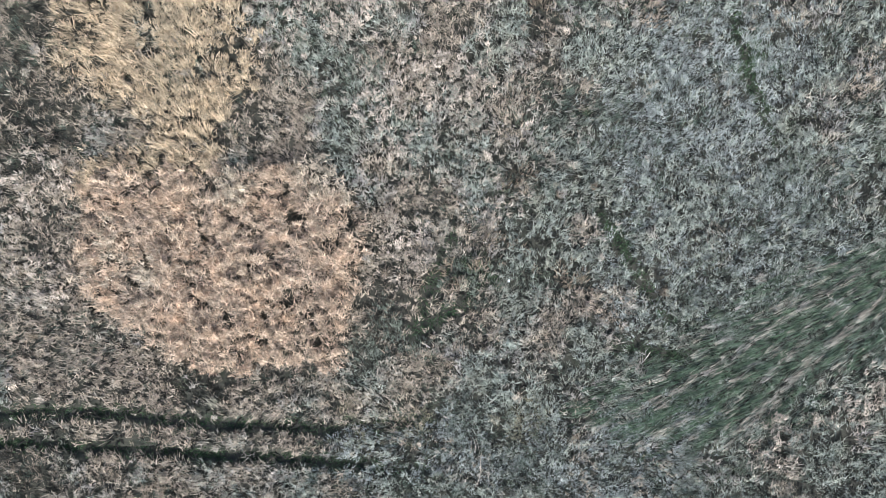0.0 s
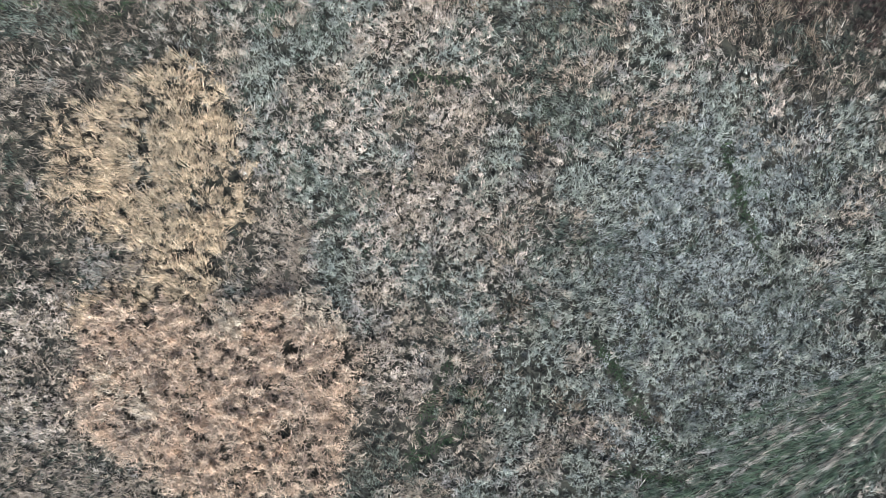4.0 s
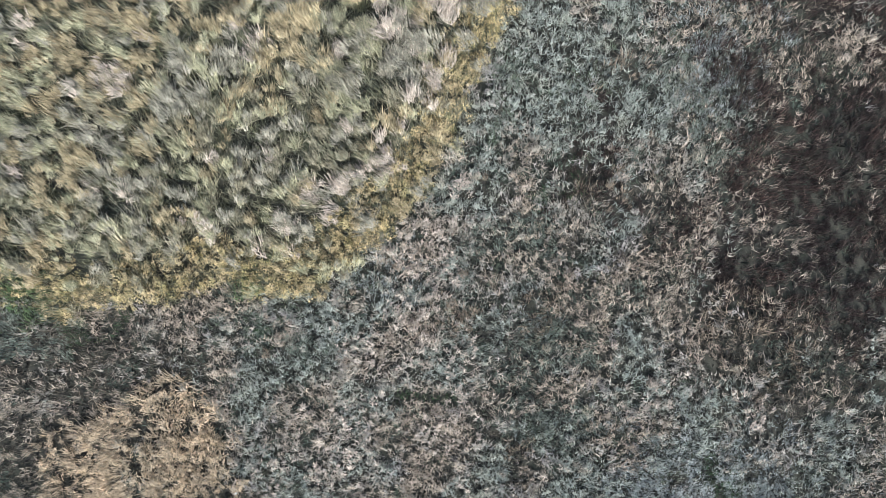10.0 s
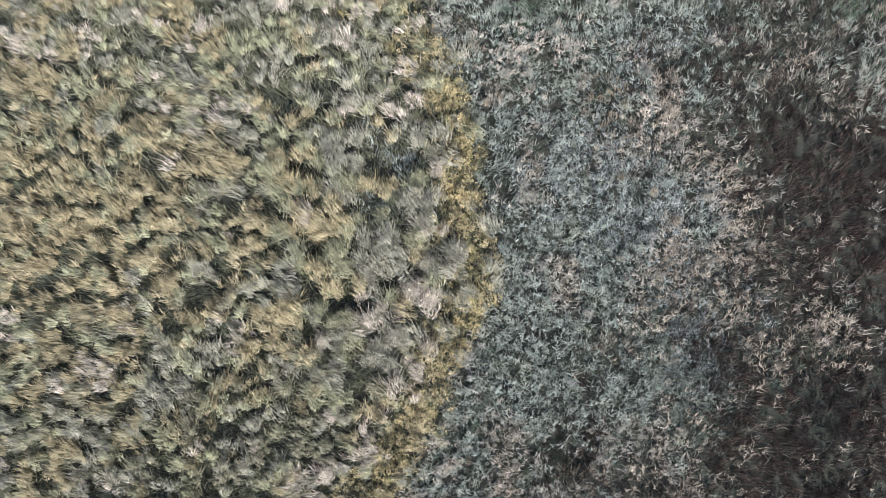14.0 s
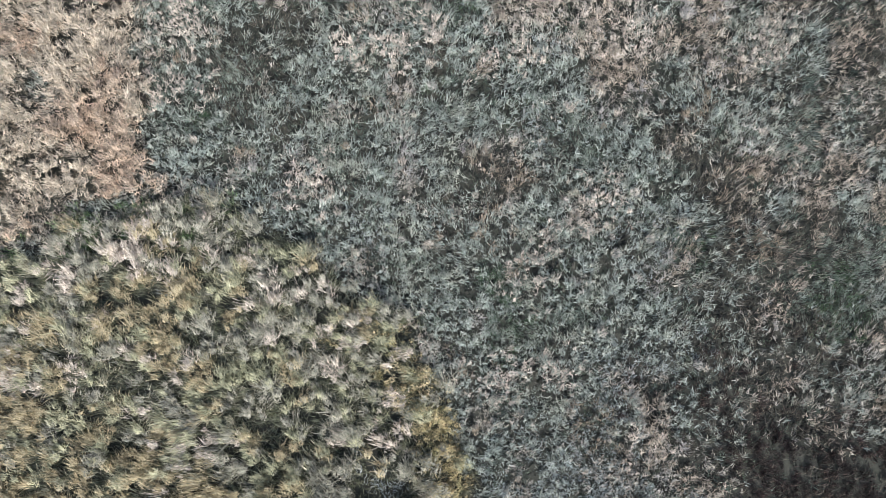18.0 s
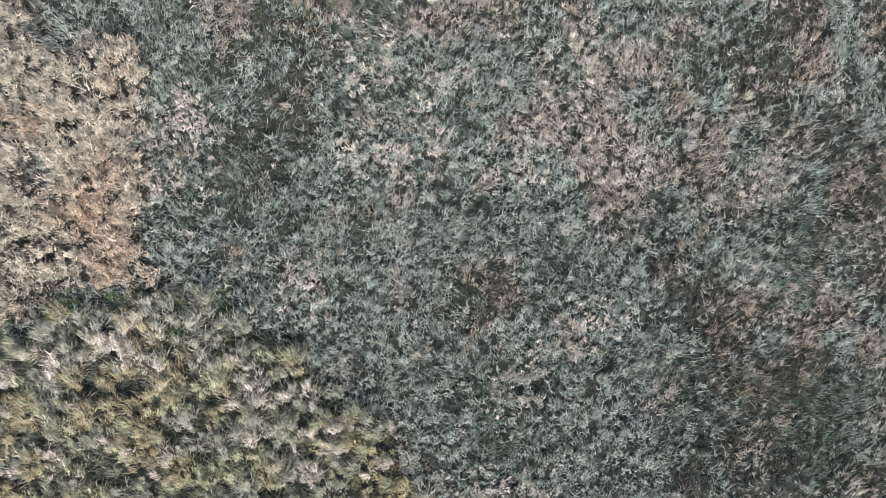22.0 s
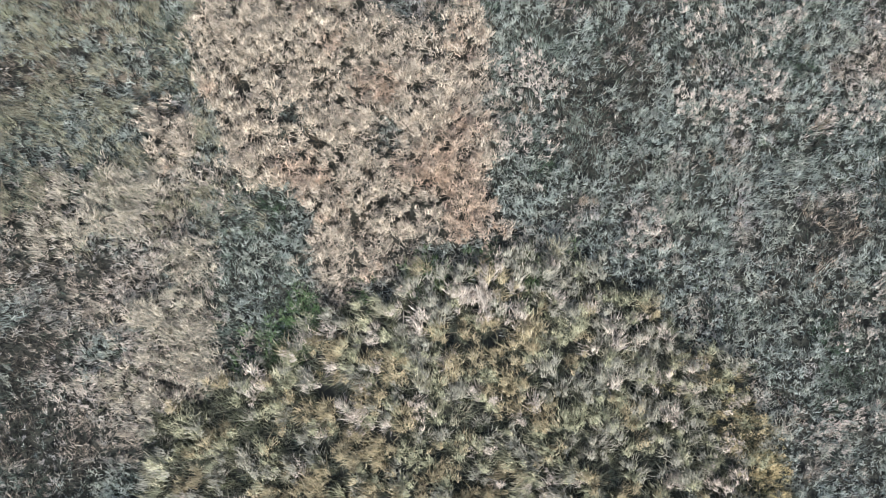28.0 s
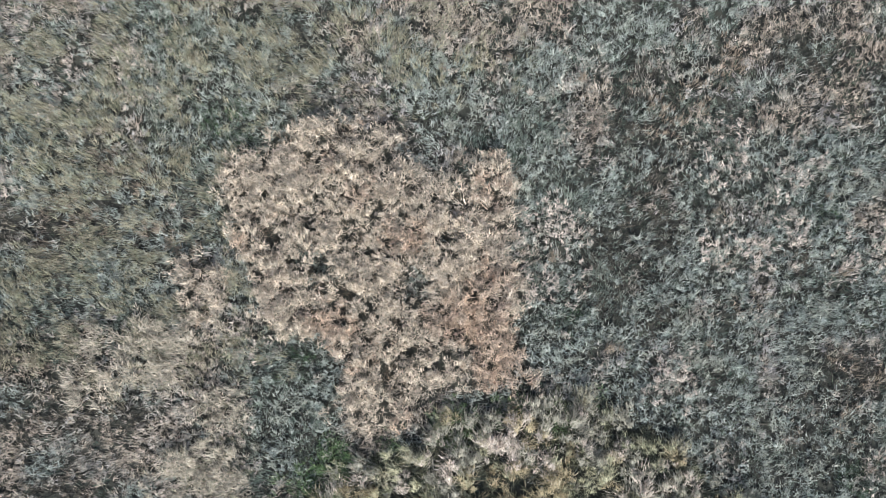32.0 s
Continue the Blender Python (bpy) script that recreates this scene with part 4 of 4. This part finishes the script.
REED_KINDS = ((M_REED, "straw-coloured"), (M_REEDGREEN, "olive and straw"), (M_REEDGREY, "grey faded"), (M_PALE, "pale pinkish"), (M_KHAKI, "khaki"))
m_plume = spots([(-4.6, 25.1, 0.9), (-3.1, 26.4, 0.9), (-1.5, 26.9, 0.9), (-0.6, 28.6, 0.8), (-1.3, 33.8, 0.9), (2.0, 34.0, 1.1), (0.4, 29.5, 0.9), (0.3, 44.3, 0.9),
                 (1.2, 47.0, 1.0), (-4.5, 52.5, 0.8), (-19.2, 48.0, 0.9), (-10.8, 53.4, 0.9), (-12.6, 54.8, 1.2), (-8.5, 33.0, 0.8), (-15.5, 31.5, 0.9),
                 (0.8, 31.0, 0.8), (-4.4, 32.3, 0.8), (-3.4, 27.8, 0.7)], 0.6)
along, across = GX * math.cos(2.05) + GY * math.sin(2.05), GY * math.cos(2.05) - GX * math.sin(2.05)
crease = 0.6 * lattice_noise(along * 0.45, across * 0.9, 1.0, 87) + 0.4 * lattice_noise(along * 0.9, across * 1.7, 1.0, 88)
x, y = planted(reed_in * np.clip((crease - 0.26) / 0.10 + 0.5, 0.2, 1), 0.64, 1.0)
pale = rng.random(len(x)) < 0.1 * np.clip((y - 43) / 6, 0, 1) + np.maximum(0.9 * at(m_plume, x, y), 0.02 + 0.16 * np.clip(1 - np.abs(at(d_reed, x, y) - 3.2) / 1.8, 0, 1) * np.clip((44 - y) / 8, 0, 1) * np.clip((x + 14) / 6, 0, 1))
dull = ~pale & (rng.random(len(x)) < 0.05 + 0.25 * np.clip((36 - y) / 9, 0, 1))
rest = ~pale & ~dull
tussocks = shares((x[rest], y[rest]), (6, 5.5, 4.5), 1.1, 73, cool=True) + [(x[pale], y[pale]), (x[dull], y[dull])]
for (mat, text), (x, y) in zip(REED_KINDS, tussocks):
    near = (x > -6) & (y > 30) & (y < 43)
    set_out([reed_tussock(mat, text) for _ in range(4)], (x[near], y[near]), 0.72, 1.35)
    far_x, far_y = x[~near], y[~near]
    heads = [np.repeat(v, 3) + rng.normal(0, 0.22, 3 * len(v)) for v in (far_x, far_y)]
    up = far_y > 44 + rng.normal(0, 2.0, len(far_y))
    growth("reed_grass", mat, [
        tufts(far_x[~up], far_y[~up], 36, 1.1, 0.036, 0.27, 0.70, 0.84, heading=reed_lean(far_x[~up], far_y[~up]), stray=0.4, wild=0.3, swell=0.7),
        tufts(far_x[up], far_y[up], 38, 0.95, 0.037, 0.34, 0.80, 0.75, heading=reed_lean(far_x[up], far_y[up]), stray=0.6, droop=0.9, wild=0.35, swell=0.55),
        tufts(*heads, 20, 0.40, 0.042, 0.18, 0.95, 0.9, lift=(0.45, 0.9), fine=True, heading=reed_lean(*heads), stray=0.35, wild=0.32, swell=0.55)],
        f"{text} tall reed grass in dense tussocks", "grass")


def plumed_weed(mat, text):
    ob = base("plumed_weed", f"{text} dry weed with feathery plumes on brown stems", "weed", "plumed weeds of the dry stands")
    part("stem_base", bunch(12, 1.05, 0.022, 0.12, 0.2, 0.2, joined=True), M_STEM, ob, "thin brown stems")
    for k in range(4):
        a = k * 1.57 + rng.uniform(0, 1)
        r = rng.uniform(0.05, 0.28)
        part("plume", bunch_fine(14, 0.34, 0.046, 0.15, 0.95, 0.88, (0.35, 0.95), rng.uniform(0.6, 3.0), (r * math.cos(a), r * math.sin(a))), mat, ob, kind="stuff")
    return ob


for mask, where, share, mixed, gap in ((m_tan_s, "round", 0.075, (6, 3.2), 0.31), (m_tan_n, "ragged", 0.06, (3.2, 6), 0.42)):
    for (mat, text), (x, y) in zip(((M_TAN, "warm tan"), (M_TANGREY, "faded grey-tan")), shares(scatter(clumped(mask, 0.42, 47, gap, 0.18, 0.22), 13.0), mixed, 2.2, 75, cool=True)):
        near = rng.random(len(x)) < share
        set_out([plumed_weed(mat, text) for _ in range(4)], (x[near], y[near]), 0.85, 1.2)
        fx, fy = x[~near], y[~near]
        growth("dry_weed_stand", mat, [tufts(*(np.repeat(v, 3) + rng.normal(0, 0.18, 3 * len(v)) for v in (fx, fy)), 12, 0.36, 0.046, 0.18, 1.05, 0.82, lift=(0.3, 0.75), fine=True, stray=0.9, wild=0.7, swell=0.27)],
               f"{where} stand of {text} plumed weeds above the meadow grass", "weeds")
    growth("dry_weed_stems", M_STEM, [tufts(*scatter(mask, 6), 12, 0.6, 0.03, 0.24, 0.45, 0.4)],
           f"brown stems under the {where} stand of plumed weeds", "weeds")


def grass_tussock(mat, text):
    ob = base("grass_tussock", f"{text} tussock of withered grass in the meadow", "grass tussock", "tussocks of the open meadow")
    h = rng.uniform(1.0, 2.6)
    part("foliage", bunch(40, 0.52, 0.028, 0.2, 0.8, 0.85, heading=h), mat, ob)
    part("seed_head", strands(30, 0.22, 0.036, 0.2, 0.9, 0.85, (0.25, 0.5), h), mat, ob, "fluffy dry seed heads", "stuff")
    return ob


for mat, text, lots in ((M_PALE, "pale bleached", 60), (M_NEUTRAL, "grey-brown", 110), (M_REEDGREY, "brownish-grey", 60), (M_RUSSET, "russet-brown", 50)):
    x, y = planted(m_base * (1 - m_dark) * (1 - m_swath) * (1 - m_blue), 3.4, 1.2, (-30, 26, -12, 78))
    pick = rng.permutation(len(x))[:lots]
    set_out([grass_tussock(mat, text) for _ in range(3)], (x[pick], y[pick]), 0.7, 1.15)


def dry_stalk(x, y, length, heading):
    """A long pale stalk lying over the grass, with two nodes."""
    cu = bpy.data.curves.new("dry_stalk", "CURVE")
    cu.dimensions, cu.bevel_depth, cu.bevel_resolution, cu.use_fill_caps = "3D", 0.014, 1, True
    sp = cu.splines.new("POLY")
    sp.points.add(6)
    for i, p in enumerate(sp.points):
        k = i / 6
        a = heading + 0.35 * (k - 0.5)
        p.co = (x + math.cos(a) * length * k, y + math.sin(a) * length * k, 0.42 + 0.22 * math.sin(k * 2.6), 1)
        p.radius = 1.25 - 0.8 * k
    cu.materials.append(M_PALE)
    return tagged(new("dry_stalk", cu), "long pale dry stalk lying over flattened grass", "stalk", "loose stalks by the wheel ruts")


for x, y, length, heading in ((1.7, -13.1, 2.6, 1.45), (1.3, -11.5, 0.9, 1.35), (1.55, -11.4, 0.8, 1.5)):
    dry_stalk(x, y, length, heading)


def litter_scrap(x, y, turn):
    """A small crumpled white scrap caught in the stems."""
    bm = bmesh.new()
    bmesh.ops.create_grid(bm, x_segments=4, y_segments=3, size=0.5)
    for v in bm.verts:
        v.co = Vector((v.co.x * 0.16, v.co.y * 0.11, 0.03 * math.sin(v.co.x * 9) + 0.025 * math.cos(v.co.y * 11 + v.co.x * 4)))
    bmesh.ops.solidify(bm, geom=bm.faces[:], thickness=0.006)
    me = bpy.data.meshes.new("litter_scrap")
    bm.to_mesh(me)
    bm.free()
    me.materials.append(M_WHITE)
    ob = tagged(new("litter_scrap", me), "small crumpled white scrap caught on grass stems", "litter", "scraps in the meadow")
    ob.matrix_basis = pose(x, y, 0.5, 8, -6, turn)


litter_scrap(-9.9, 9.8, 30)
litter_scrap(3.3, -2.5, 75)
